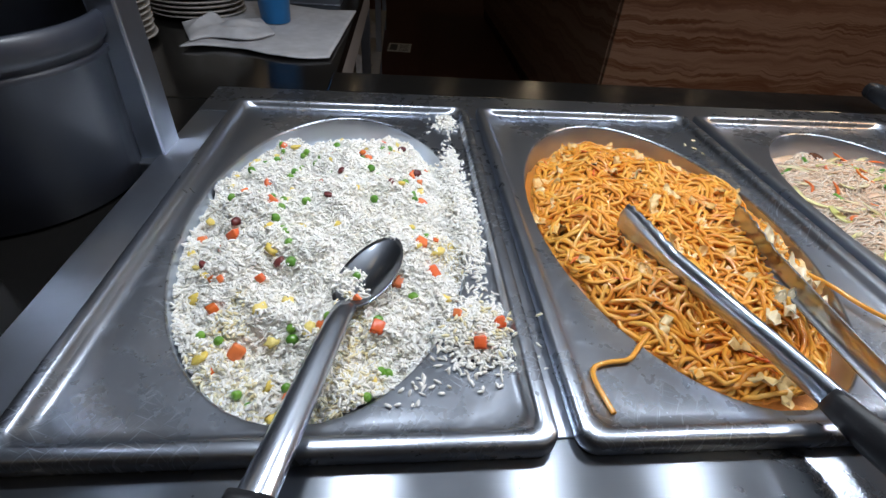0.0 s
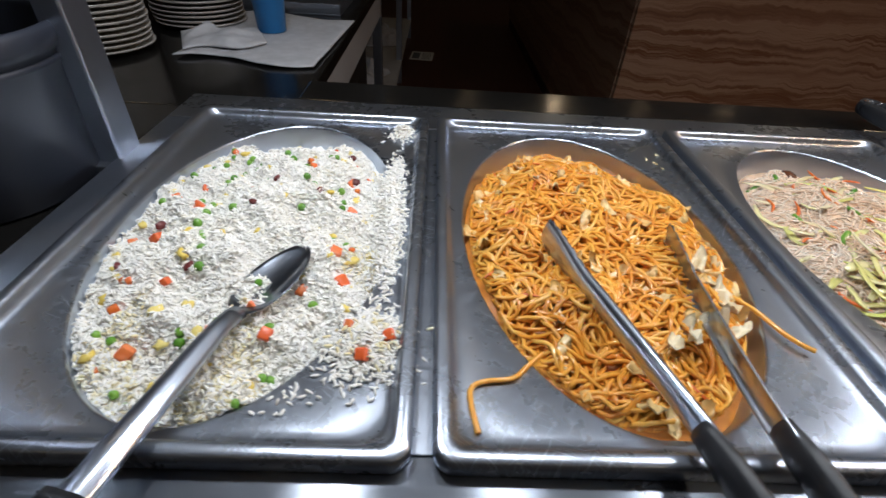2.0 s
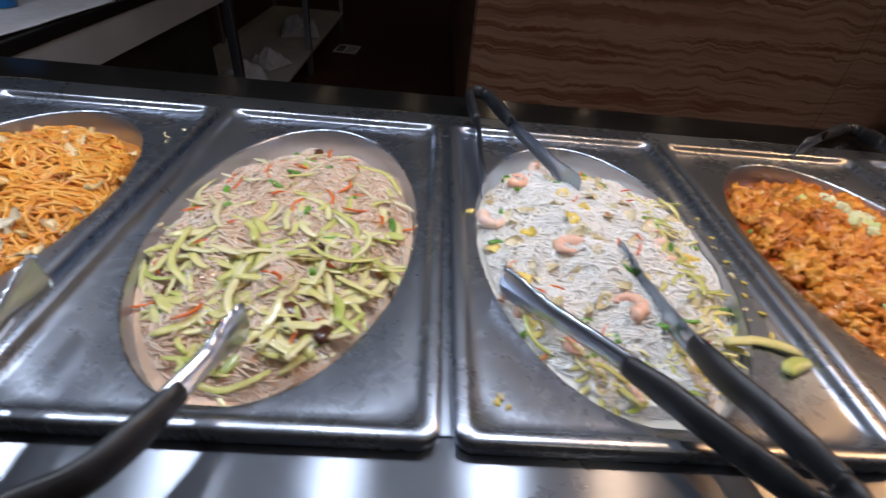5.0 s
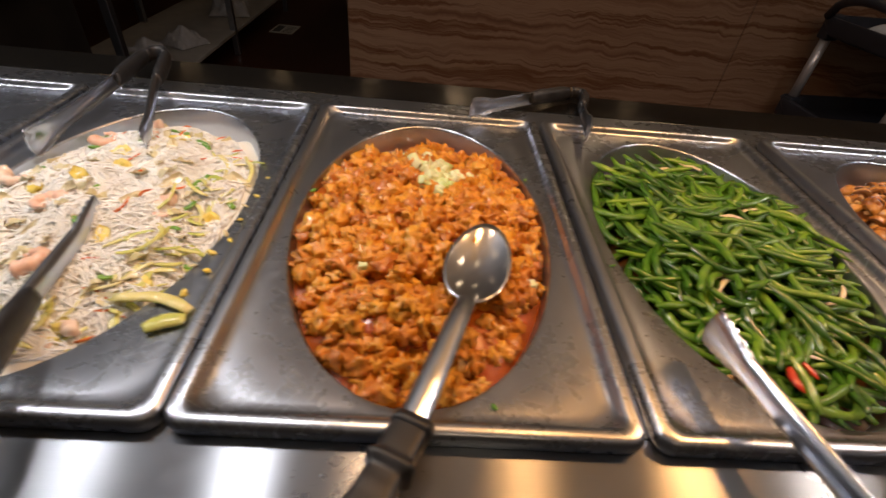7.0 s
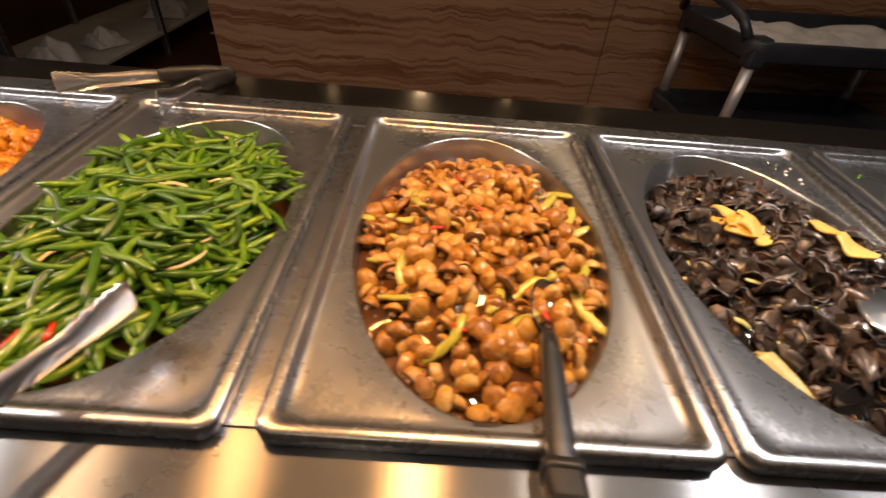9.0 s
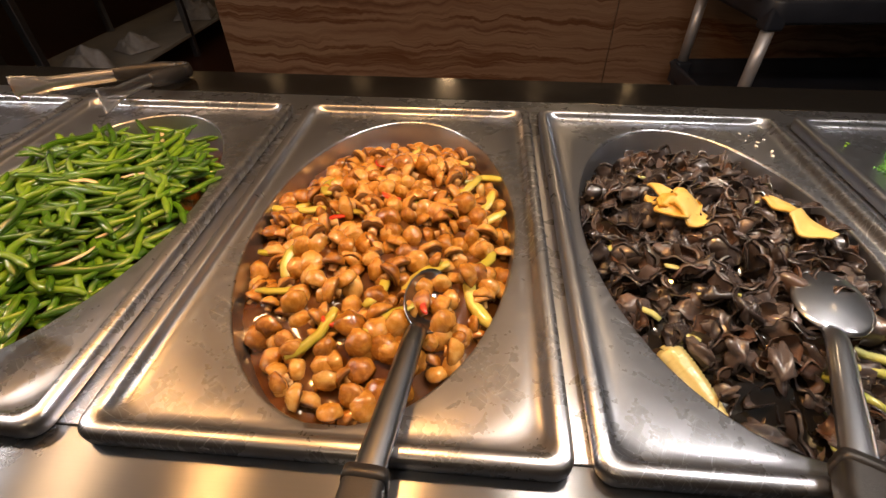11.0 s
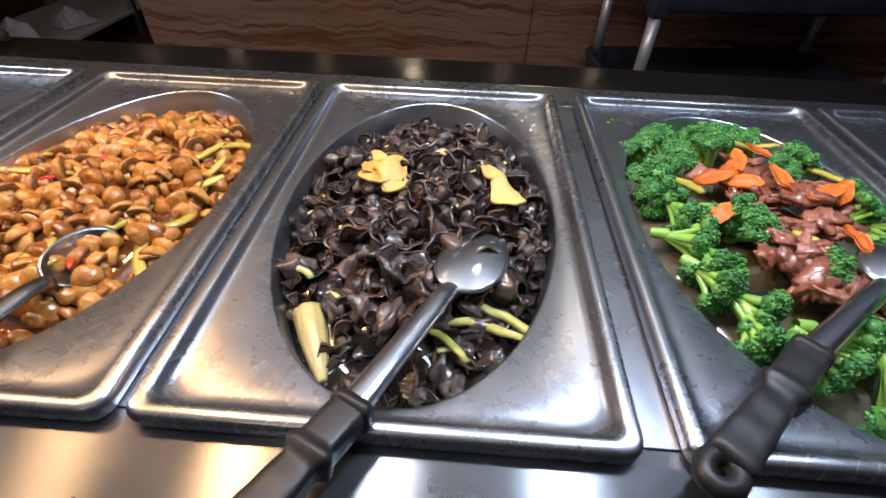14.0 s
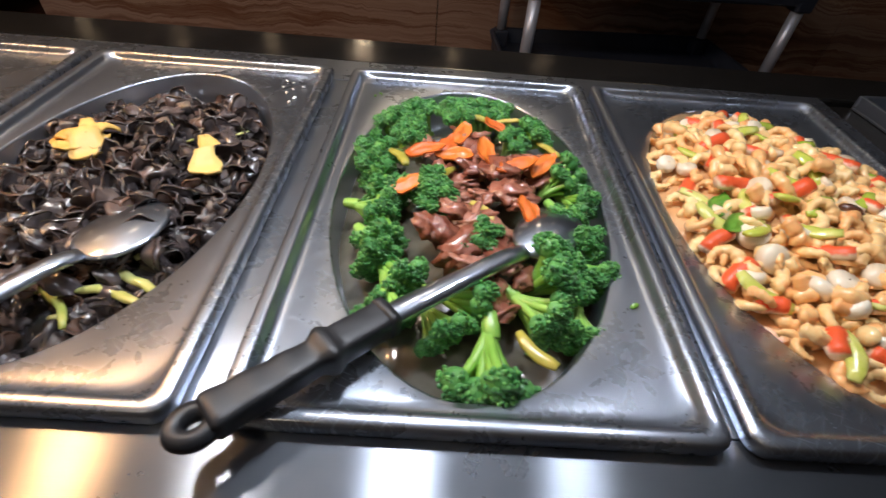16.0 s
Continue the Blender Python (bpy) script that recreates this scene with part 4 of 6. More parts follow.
STRAYS = [loose([(0.437, 0.094), (0.424, 0.082), (0.411, 0.070), (0.392, 0.067), (0.381, 0.062), (0.379, 0.050), (0.383, 0.026)]),
          loose([(0.618, 0.165), (0.632, 0.145), (0.640, 0.124), (0.648, 0.110), (0.657, 0.102)], 0.006)]
for row in STRAYS:
    piece("stray_noodle", mesh_tris("stray_noodle", *tubes(np.array([row]), np.full((1, 24), 0.0021), 6)), NOODLE, lomein, None, "noodle hanging over the pan edge")

# glass noodles with celery
heap = Heap(2, 0.878, 0.908, 0.008, 13, 0.004, 0.96)
glassn = thing("glass_noodles", "translucent glass noodles with celery and carrot in the pan", "noodles")
GLASSY = food("glass_noodle", [(0.1, (0.86, 0.56, 0.37)), (0.6, (0.94, 0.74, 0.56)), (0.95, (0.97, 0.88, 0.76))], 0.08, 0.3, 40, 0.0, 1.0, "island")
b = GLASSY.node_tree.nodes["Principled BSDF"]
b.inputs["IOR"].default_value = 1.36
heap.bed(glassn, food("glass_noodle_bed", [(0.1, (0.74, 0.43, 0.24)), (0.9, (0.88, 0.62, 0.42))], 0.10, 0.0, 60, 0.9, 1.0), 0.0005)
piece("noodle_tangle", mesh_tris("noodle_tangle", *strands(heap, 1100, 0.16, 0.00085, 22, 0.9, 0.0024, 5)), GLASSY, glassn, None, "clear thin noodles", "stuff")
PALE_CELERY = food("soft_celery", [(0.05, (0.28, 0.44, 0.06)), (0.2, (0.52, 0.57, 0.14)), (0.5, (0.72, 0.66, 0.24)), (0.98, (0.88, 0.80, 0.50))], 0.2, 0.15, 45, 0.3, 0.6)
SLICE = [stick("celery_slice", l, w, bd, s, 0.34, 10, 9, 0.6) for l, w, bd, s in ((0.058, 0.0040, 0.010, 1), (0.074, 0.0038, 0.008, 2), (0.040, 0.0050, 0.006, 3), (0.082, 0.0032, 0.018, 4), (0.064, 0.0046, -0.010, 5), (0.070, 0.0028, 0.022, 6))]
heap.scatter(glassn, "celery_slice", SLICE, PALE_CELERY, 46, 0.018, 0.80, (-0.003, 0.0005), 10)
front = [(x, y) for x, y in heap.spread(190, 0.84) if y < 0.25 + 0.5 * (x - heap.x)]
heap.scatter(glassn, "celery_slice", SLICE, PALE_CELERY, 0, spots=front + [(x, y) for x, y in heap.spread(170, 0.82) if y < 0.22], lift=(-0.003, 0.003), tilt=14)
heap.scatter(glassn, "carrot_shred", [stick("carrot_shred", 0.034, 0.0018, 0.007, s, 0.8, 6, 7) for s in range(3)], ORANGE_VEG, 34, 0.020, 0.9, (0.001, 0.005), 20)
heap.scatter(glassn, "onion_strip", [stick("onion_strip", 0.046, 0.0030, 0.009, s, 0.35, 7, 7) for s in range(3)], CABBAGE, 52, 0.015, 0.84, (-0.001, 0.003), 16)
SHIITAKE = food("brown_shiitake", [(0.1, (0.05, 0.015, 0.008)), (0.9, (0.16, 0.06, 0.025))], 0.25, 0, 80, 0.3, 0.6)
heap.scatter(glassn, "shiitake", [blob("shiitake", 0.013, 0.009, 0.005, s, 0.4) for s in (1, 2)], SHIITAKE, 0, spots=[(0.779, 0.142), (0.852, 0.44), (0.905, 0.21), (0.90, 0.12), (0.93, 0.10)], lift=(0.002, 0.004), tilt=20)
heap.scatter(glassn, "scallion", [stick("scallion", 0.022, 0.0035, 0.002, s, 0.7, 8, 5, 0.9) for s in (5, 6)], GREEN_VEG, 16, 0.035, 0.92, (0.001, 0.004), 25)

# white rice vermicelli with shrimp
heap = Heap(3, 0.882, 0.911, 0.007, 14, 0.004, 0.96)
verm = thing("rice_vermicelli", "white rice vermicelli with shrimp and egg in the pan", "noodles")
VERM = food("rice_vermicelli", [(0.1, (0.92, 0.89, 0.80)), (0.5, (0.96, 0.95, 0.91)), (0.95, (0.98, 0.975, 0.96))], 0.35, 0.1, 30, 0.0, 0.3, "island")
heap.bed(verm, food("vermicelli_bed", [(0.1, (0.88, 0.84, 0.72)), (0.9, (0.95, 0.93, 0.88))], 0.5, 0.0, 80, 0.6, 0.2), 0.0004)
piece("noodle_tangle", mesh_tris("noodle_tangle", *strands(heap, 1500, 0.15, 0.0009, 20, 1.0, 0.0022, 4)), VERM, verm, None, "fine white noodles", "stuff")
SHRIMP = food("cooked_shrimp", [(0.1, (0.84, 0.42, 0.27)), (0.5, (0.90, 0.60, 0.45)), (0.95, (0.93, 0.77, 0.66))], 0.3, 0.05, 160, 0.25, 0.4)
SHRIMPS = [shrimp_mesh("shrimp", 0.0135, s) for s in range(4)]
heap.scatter(verm, "shrimp", SHRIMPS, SHRIMP, 0, spots=[(1.165, 0.227), (1.201, 0.142), (1.09, 0.285), (1.275, 0.235), (1.13, 0.385), (1.20, 0.06), (1.255, 0.08), (1.15, 0.10), (1.17, 0.43), (1.10, 0.16)], lift=(0.0015, 0.004), tilt=20)
heap.scatter(verm, "egg_strip", [flake("egg_strip", 0.012, 0.007, s, 0.6, 0.002, 10, 3) for s in range(3)], EGG, 15, 0.03, 0.9, (0.001, 0.004), 30)
heap.scatter(verm, "cabbage_strip", [flake("cabbage_strip", 0.013, 0.006, s, 0.5, 0.0014, 10, 3) for s in range(4)], CABBAGE, 60, 0.013, 0.94, (0.0, 0.004), 35)
edge_spots = [(x, y) for x, y in heap.spread(260, 0.95) if (x - heap.x - 0.02) / OV_X > 0.25 - 0.4 * (OV_C - y) / OV_Y or y < 0.12]
heap.scatter(verm, "cabbage_shred", [stick("cabbage_shred", l, 0.0030, bd, s, 0.4, 7, 8, 0.6) for s, (l, bd) in enumerate(((0.045, 0.008), (0.036, 0.005), (0.055, 0.012)))], PALE_CELERY, 0, spots=edge_spots, lift=(-0.001, 0.004), tilt=20, size=(0.7, 1.1))
heap.scatter(verm, "scallion", [stick("scallion", 0.020, 0.0032, 0.004, s, 0.6, 8, 5, 0.9) for s in (1, 2)], GREEN_VEG, 24, 0.025, 0.92, (0.001, 0.003), 25)
heap.scatter(verm, "carrot_shred", [stick("carrot_shred", 0.024, 0.0013, 0.004, s, 0.8, 6, 6) for s in range(3)], ORANGE_VEG, 26, 0.02, 0.93, (0.001, 0.004), 25)
for cx, cy, rot, length, radius, bend in ((1.318, 0.108, -8, 0.068, 0.0058, 0.008), (1.338, 0.088, 25, 0.030, 0.0075, 0.003)):
    piece("onion_slice", stick("onion_slice", length, radius, bend, int(rot + 30), 0.5, 10, 9, 0.7), PALE_CELERY, verm, pose(cx, cy, LEDGE_Z + 0.0040, 0, 0, rot), "pale green onion slice on the pan flange")

# red glazed chicken
heap = Heap(4, 0.880, 0.908, 0.009, 15, 0.003, 0.95)
chick = thing("glazed_chicken", "small orange-red glazed chicken pieces in sauce", "chicken dish")
CHICK = food("orange_glazed_chicken", [(0.05, (0.42, 0.10, 0.010)), (0.4, (0.66, 0.235, 0.020)), (0.8, (0.80, 0.37, 0.045)), (1.0, (0.86, 0.51, 0.12))], 0.34, 0.05, 160, 0.8, 0.5)
SAUCE = food("red_oily_sauce", [(0.1, (0.38, 0.065, 0.008)), (0.9, (0.54, 0.13, 0.014))], 0.24, 0, 50, 0.5, 0.3)
heap.bed(chick, SAUCE, 0.0025, "sauce", "oily red sauce")
CHUNKS = [blob("chicken_piece", 0.0100, 0.0082, 0.0068, s, 1.0, 2.4, 3) for s in range(6)]
for _ in range(2):
    pool = [(x, y) for x, y in heap.spread(300, 0.95, 0.0085) if not (x > 1.600 - 0.5 * (y - 0.06) and 0.045 < y < 0.135)]
    heap.scatter(chick, "chicken_piece", CHUNKS, CHICK, 0, spots=pool, lift=(-0.002, 0.005), tilt=180, size=(0.75, 1.35))
sunk = [(x, y) for x, y in heap.spread(300, 0.93, 0.010) if x > 1.590 and 0.04 < y < 0.14]
heap.scatter(chick, "chicken_piece", CHUNKS, CHICK, 0, spots=sunk, lift=(-0.0065, -0.003), tilt=180, size=(0.7, 1.1))
SCALL = food("scallion_white", [(0.1, (0.52, 0.66, 0.22)), (0.9, (0.86, 0.88, 0.64))], 0.3, 0.05, 90, 0.1, 0.3)
spots = [(1.555 + 0.020 * g, 0.335 + 0.026 * h) for g, h in np.random.default_rng(5).normal(0, 0.8, (60, 2))]
heap.scatter(chick, "scallion_bit", [dice("scallion_bit", 0.0054, s) for s in (7, 8)], SCALL, 0, spots=spots, lift=(0.009, 0.014), tilt=60)
heap.scatter(chick, "garlic_bit", [dice("garlic_bit", 0.0045, 9)], SCALL, 5, 0.05, 0.9, (0.006, 0.009), 40)

# green beans
heap = Heap(5, 0.878, 0.912, 0.008, 16, 0.006, 0.95)
beans = thing("green_beans", "glossy stir-fried green beans piled in the pan", "green beans")
BEAN = food("cooked_green_bean", [(0.05, (0.014, 0.060, 0.005)), (0.5, (0.066, 0.205, 0.015)), (0.95, (0.22, 0.41, 0.04))], 0.22, 0.08, 60, 0.45, 0.5)
heap.bed(beans, food("bean_liquor", [(0.1, (0.05, 0.018, 0.005)), (0.9, (0.13, 0.045, 0.010))], 0.15, 0, 60, 0.3, 0.6), 0.012)


def bean_mesh(name, length, bend, sway, seed, points=14, sides=7):
    """A limp pod: bowed and swayed, a little knobbly over the seeds, with a thin stalk end."""
    rr = random.Random(seed)
    path, scale, ph = [], [], rr.uniform(0, 6)
    for k in range(points):
        f = k / (points - 1)
        path.append(Vector((length * (f - 0.5), bend * math.sin(math.pi * f) + sway * math.sin(2 * math.pi * f + ph), 0.3 * sway * math.sin(5 * f + ph))))
        w = min(1.0, 0.30 + 7 * f, 0.45 + 5 * (1 - f)) * (1 + 0.10 * math.sin(20 * f + ph))
        scale.append((w, w * 0.78))
    vs, fs = sweep(path, ring(sides, 0.0041), scale)
    return mesh_of(name, vs, fs)


BEANS = [bean_mesh("green_bean", l, bd, sw, s) for s, (l, bd, sw) in enumerate(((0.085, 0.012, 0.003), (0.100, 0.006, 0.006), (0.070, 0.016, 0.002), (0.108, 0.010, 0.007), (0.062, 0.004, 0.003), (0.092, -0.012, 0.005), (0.080, 0.020, 0.004), (0.098, -0.004, 0.008)))]
for low, n in ((-0.009, 130), (-0.003, 150), (0.003, 120)):
    heap.scatter(beans, "green_bean", BEANS, BEAN, n + 25, 0.0095, 0.84, (low, low + 0.006), 12)
heap.scatter(beans, "ginger_strip", [stick("ginger_strip", 0.05, 0.003, 0.01, s, 0.5, 7, 8) for s in (1, 2)], CABBAGE, 0, spots=[(1.83, 0.41), (1.86, 0.42), (1.875, 0.40), (1.905, 0.395), (1.94, 0.30), (1.95, 0.17), (1.955, 0.22), (1.88, 0.09), (1.84, 0.16), (1.90, 0.27)], lift=(0.006, 0.009), tilt=10)
heap.scatter(beans, "red_pepper_slice", [stick("red_pepper_slice", 0.03, 0.004, 0.004, 3, 0.5, 7, 6)], RED_VEG, 0, spots=[(1.875, 0.085), (1.862, 0.075)], lift=(0.006, 0.008), tilt=10)

# button mushrooms
heap = Heap(6, 0.874, 0.903, 0.008, 17, 0.006, 0.95)
mush = thing("braised_mushrooms", "small brown-glazed button mushrooms with celery in sauce", "mushrooms")


def mushroom_skin():
    """Glazed cap, paler stem, dark gills between them, blotched and streaked by the sauce."""
    m, nt, b = nodes_of("glazed_mushroom")
    vec = texco(nt, 1.0)
    rnd = nt.nodes.new("ShaderNodeObjectInfo").outputs["Random"]
    mix = nt.nodes.new("ShaderNodeMath")
    mix.operation = "MULTIPLY_ADD"
    link(nt, rnd, mix.inputs[0])
    mix.inputs[1].default_value = 0.5
    link(nt, span(nt, noise_node(nt, vec, 110.0, 4.0, 0.6, 0.8), 0.0, 0.5, 0.28, 0.72), mix.inputs[2])
    cap = ramp(nt, mix.outputs[0], [(0.08, (0.15, 0.046, 0.008)), (0.35, (0.37, 0.145, 0.024)), (0.6, (0.55, 0.265, 0.058)), (0.95, (0.70, 0.45, 0.16))])
    sep = nt.nodes.new("ShaderNodeSeparateXYZ")
    link(nt, vec, sep.inputs[0])
    under = ramp(nt, span(nt, sep.outputs["Z"], 0.0, 1.0, -0.0085, 0.0015), [(0.0, (0.66, 0.42, 0.18)), (0.55, (0.50, 0.26, 0.08)), (0.72, (0.11, 0.040, 0.012)), (0.9, (0.30, 0.115, 0.024))])
    both = nt.nodes.new("ShaderNodeMix")
    both.data_type = "RGBA"
    link(nt, span(nt, sep.outputs["Z"], 0.0, 1.0, -0.0012, 0.0012), both.inputs[0])
    link(nt, under, both.inputs[6])
    link(nt, cap, both.inputs[7])
    link(nt, both.outputs[2], b.inputs["Base Color"])
    b.inputs["Roughness"].default_value = 0.2
    b.inputs["Coat Weight"].default_value, b.inputs["Coat Roughness"].default_value = 0.7, 0.1
    bump(nt, b, noise_node(nt, vec, 260.0, 4.0, 0.6), 0.55, 0.0014)
    return m


MUSH = mushroom_skin()
heap.bed(mush, food("brown_gravy", [(0.1, (0.085, 0.028, 0.006)), (0.9, (0.19, 0.070, 0.014))], 0.06, 0, 50, 0.05, 0.9), 0.0015, "gravy", "brown glossy gravy")


def mushroom_mesh(name, s, seed):
    rr = random.Random(seed)
    stem = rr.uniform(0.35, 0.75)
    prof = [(0.001, -stem), (0.34, -stem), (0.38, -stem * 0.9), (0.33, -0.25), (0.45, -0.10), (0.85, -0.16), (0.98, -0.05), (1.0, 0.12), (0.90, 0.42), (0.66, 0.66), (0.36, 0.79), (0.001, 0.83)]
    vs, fs = lathe([(r * s, z * s) for r, z in prof], 16, False)
    off = Vector((seed * 3.1, 1.7 * seed, 0))
    vs = [tuple(Vector(v) * (1 + 0.22 * noise.noise(Vector(v) / s * 1.5 + off))) for v in vs]
    return mesh_of(name, vs, fs)


MUSHROOMS = [mushroom_mesh("mushroom", 0.0114, s) for s in range(8)]
heap.scatter(mush, "mushroom", MUSHROOMS, MUSH, 190, 0.0125, 0.94, (-0.006, 0.0), 70, (0.75, 1.2))
heap.scatter(mush, "mushroom", MUSHROOMS, MUSH, 190, 0.0125, 0.93, (0.0, 0.006), 95, (0.7, 1.2))
YELLOW_CELERY = food("glazed_celery", [(0.1, (0.36, 0.34, 0.04)), (0.9, (0.66, 0.54, 0.13))], 0.2, 0.05, 60, 0.2, 0.6)
heap.scatter(mush, "celery_stick", [stick("celery_stick", l, 0.0056, bd, s, 0.5, 8, 8, 0.6) for s, (l, bd) in enumerate(((0.046, 0.006), (0.058, -0.008), (0.038, 0.004)))], YELLOW_CELERY, 22, 0.032, 0.88, (0.004, 0.009), 20)
heap.scatter(mush, "red_pepper_slice", [stick("red_pepper_slice", 0.022, 0.003, 0.004, 3, 0.5, 7, 6)], RED_VEG, 5, 0.06, 0.7, (0.008, 0.010), 10)

# wood ear fungus
heap = Heap(7, 0.872, 0.900, 0.008, 18, 0.008, 0.95)
ear = thing("wood_ear_fungus", "dark wet wood ear fungus with tofu skin in the pan", "mushrooms")
EAR = food("black_wood_ear", [(0.05, (0.018, 0.015, 0.017)), (0.4, (0.050, 0.042, 0.044)), (0.75, (0.105, 0.082, 0.078)), (1.0, (0.20, 0.125, 0.095))], 0.26, 0.1, 50, 0.4, 0.65)
heap.bed(ear, food("dark_liquor", [(0.1, (0.006, 0.005, 0.004)), (0.9, (0.02, 0.014, 0.010))], 0.05, 0, 50, 0.05, 0.9), 0.0022, "liquor", "dark glossy liquor")


def ear_mesh(name, size, seed, thick=0.0042, n=26, rings=7):
    """A fungus lobe: a rounded cup, folded over along one axis, its lip rolled and gently ruffled."""
    rr = random.Random(seed)
    ph, fold, cup, wide = rr.uniform(0, 6.28), rr.uniform(0.6, 1.7), rr.uniform(0.12, 0.50), rr.uniform(0.75, 1.1)
    vs, fs = [], []
    for top in (1, 0):
        for i in range(rings + 1):
            q = max(i / rings, 0.02)
            for k in range(n):
                a = 2 * math.pi * k / n
                rim = 1 + 0.10 * math.sin(2 * a + ph) + 0.07 * math.sin(3 * a - ph)
                x, y = q * rim * math.cos(a), q * rim * math.sin(a) * wide
                z = cup * q * q + 0.13 * q ** 3 * math.sin(4 * a + ph) - 0.16 * max(0.0, q - 0.8) * 5 * cup
                z += 0.20 * noise.noise(Vector((x * 1.7, y * 1.7, seed * 3.7)))
                y += 0.22 * noise.noise(Vector((x * 2.1, y * 2.1, seed * 5.1)))
                bend = fold * x
                x2, z2 = math.sin(bend) / fold * (1 - 0.25 * z), z + (1 - math.cos(bend)) / fold
                e = thick * (1 - 0.35 * q) * (1 if top else 0)
                vs.append((x2 * size, y * size, z2 * size - 0.35 * size + e))
    m = (rings + 1) * n
    for o, flip in ((0, False), (m, True)):
        for i in range(rings):
            for k in range(n):
                f = (o + i * n + k, o + i * n + (k + 1) % n, o + (i + 1) * n + (k + 1) % n, o + (i + 1) * n + k)
                fs.append(f if flip else f[::-1])
    e = rings * n
    fs += [(e + k, e + (k + 1) % n, m + e + (k + 1) % n, m + e + k) for k in range(n)]
    return mesh_of(name, vs, fs)


EARS = [ear_mesh("wood_ear", 0.0160, s) for s in range(12)]
low = [(x, y) for x, y in heap.spread(210, 0.94, 0.012) if y > 0.095 - 0.3 * (x - heap.x)]
heap.scatter(ear, "wood_ear", EARS, EAR, 0, spots=low, lift=(-0.006, 0.0), tilt=60, size=(0.7, 1.2))
heap.scatter(ear, "wood_ear", EARS, EAR, 0, spots=[(x, y) for x, y in heap.spread(260, 0.92, 0.011) if y < 0.11], lift=(-0.0085, -0.004), tilt=40, size=(0.7, 1.1))
dry = [(x, y) for x, y in heap.spread(210, 0.93, 0.0125) if y > 0.14 - 0.35 * (x - heap.x - 0.02)]
heap.scatter(ear, "wood_ear", EARS, EAR, 0, spots=dry, lift=(-0.001, 0.006), tilt=180, size=(0.65, 1.3))
LOBES = [blob("fungus_lobe", rx, ry, rz, 60 + k, 0.9, 1.7, 3) for k, (rx, ry, rz) in enumerate(((0.016, 0.010, 0.006), (0.013, 0.012, 0.005), (0.018, 0.008, 0.007), (0.012, 0.009, 0.008)))]
heap.scatter(ear, "fungus_lobe", LOBES, EAR, 90, 0.018, 0.92, (-0.003, 0.005), 60, (0.7, 1.2))
EAR_BROWN = food("brown_wood_ear", [(0.05, (0.05, 0.028, 0.020)), (0.95, (0.17, 0.10, 0.075))], 0.25, 0.05, 50, 0.25, 0.6)
EARS_BROWN = [ear_mesh("wood_ear", 0.0145, 40 + s) for s in range(6)]
heap.scatter(ear, "wood_ear", EARS_BROWN, EAR_BROWN, 70, 0.022, 0.9, (0.001, 0.006), 60, (0.6, 1.15))
TOFU = food("yellow_tofu_skin", [(0.1, (0.62, 0.34, 0.05)), (0.9, (0.80, 0.58, 0.20))], 0.45, 0.05, 50, 0.3)


def tofu_mesh(name, lobes, seed):
    """A folded sheet: strips fanning from one gathered point, each waved and with a raised edge."""
    rr = random.Random(seed)
    vs, fs = [], []
    for angle, length, width in lobes:
        a, n, ph = radians(angle), 10, rr.uniform(0, 6)
        base = len(vs)
        for top in (1, 0):
            for i in range(n + 1):
                f = i / n
                w = width * (0.45 + 0.75 * math.sin(math.pi * min(0.12 + 0.8 * f, 1.0))) * (1 + 0.15 * math.sin(9 * f + ph))
                for k in range(5):
                    g = k / 4 - 0.5
                    x, y = length * f, w * 2 * g + 0.004 * math.sin(4 * f + ph)
                    z = 0.006 * math.sin(5 * f + ph) * f + 0.010 * (0.25 - g * g) * math.sin(3 * f + ph) + 0.010 * (1 - f) + (0.0028 if top else 0)
                    vs.append((x * math.cos(a) - y * math.sin(a), x * math.sin(a) + y * math.cos(a), z))
        m = (n + 1) * 5
        q = lambda i, k, o: base + o * m + i * 5 + k
        for i in range(n):
            for k in range(4):
                fs.append((q(i, k, 0), q(i + 1, k, 0), q(i + 1, k + 1, 0), q(i, k + 1, 0)))
                fs.append((q(i, k, 1), q(i, k + 1, 1), q(i + 1, k + 1, 1), q(i + 1, k, 1)))
            fs.append((q(i, 0, 0), q(i, 0, 1), q(i + 1, 0, 1), q(i + 1, 0, 0)))
            fs.append((q(i, 4, 0), q(i + 1, 4, 0), q(i + 1, 4, 1), q(i, 4, 1)))
        fs.append((q(n, 0, 0), q(n, 0, 1), q(n, 4, 1), q(n, 4, 0)))
    return mesh_of(name, vs, fs)


FAN = [(150, 0.030, 0.006), (105, 0.040, 0.007), (50, 0.036, 0.007), (10, 0.026, 0.011), (-40, 0.036, 0.014), (-100, 0.028, 0.013), (185, 0.020, 0.008)]
for k, lobe in enumerate(FAN):
    piece("tofu_strip", tofu_mesh("tofu_strip", [lobe], 4 + k), TOFU, ear, pose(2.538, 0.284, float(heap.z(2.538, 0.284)) + 0.010 + 0.0006 * k), "folded yellow tofu skin")
for k, lobe in enumerate([(0, 0.042, 0.012), (165, 0.036, 0.008)]):
    piece("tofu_strip", tofu_mesh("tofu_strip", [lobe], 9 + k), TOFU, ear, pose(2.660, 0.286, float(heap.z(2.66, 0.286)) + 0.010, 0, 0, -58), "folded yellow tofu skin")
heap.scatter(ear, "scallion", [stick("scallion", 0.018, 0.0035, 0.002, s, 0.4, 8, 5, 0.8) for s in (1, 2)], CELERY, 22, 0.03, 0.9, (0.003, 0.007), 25)
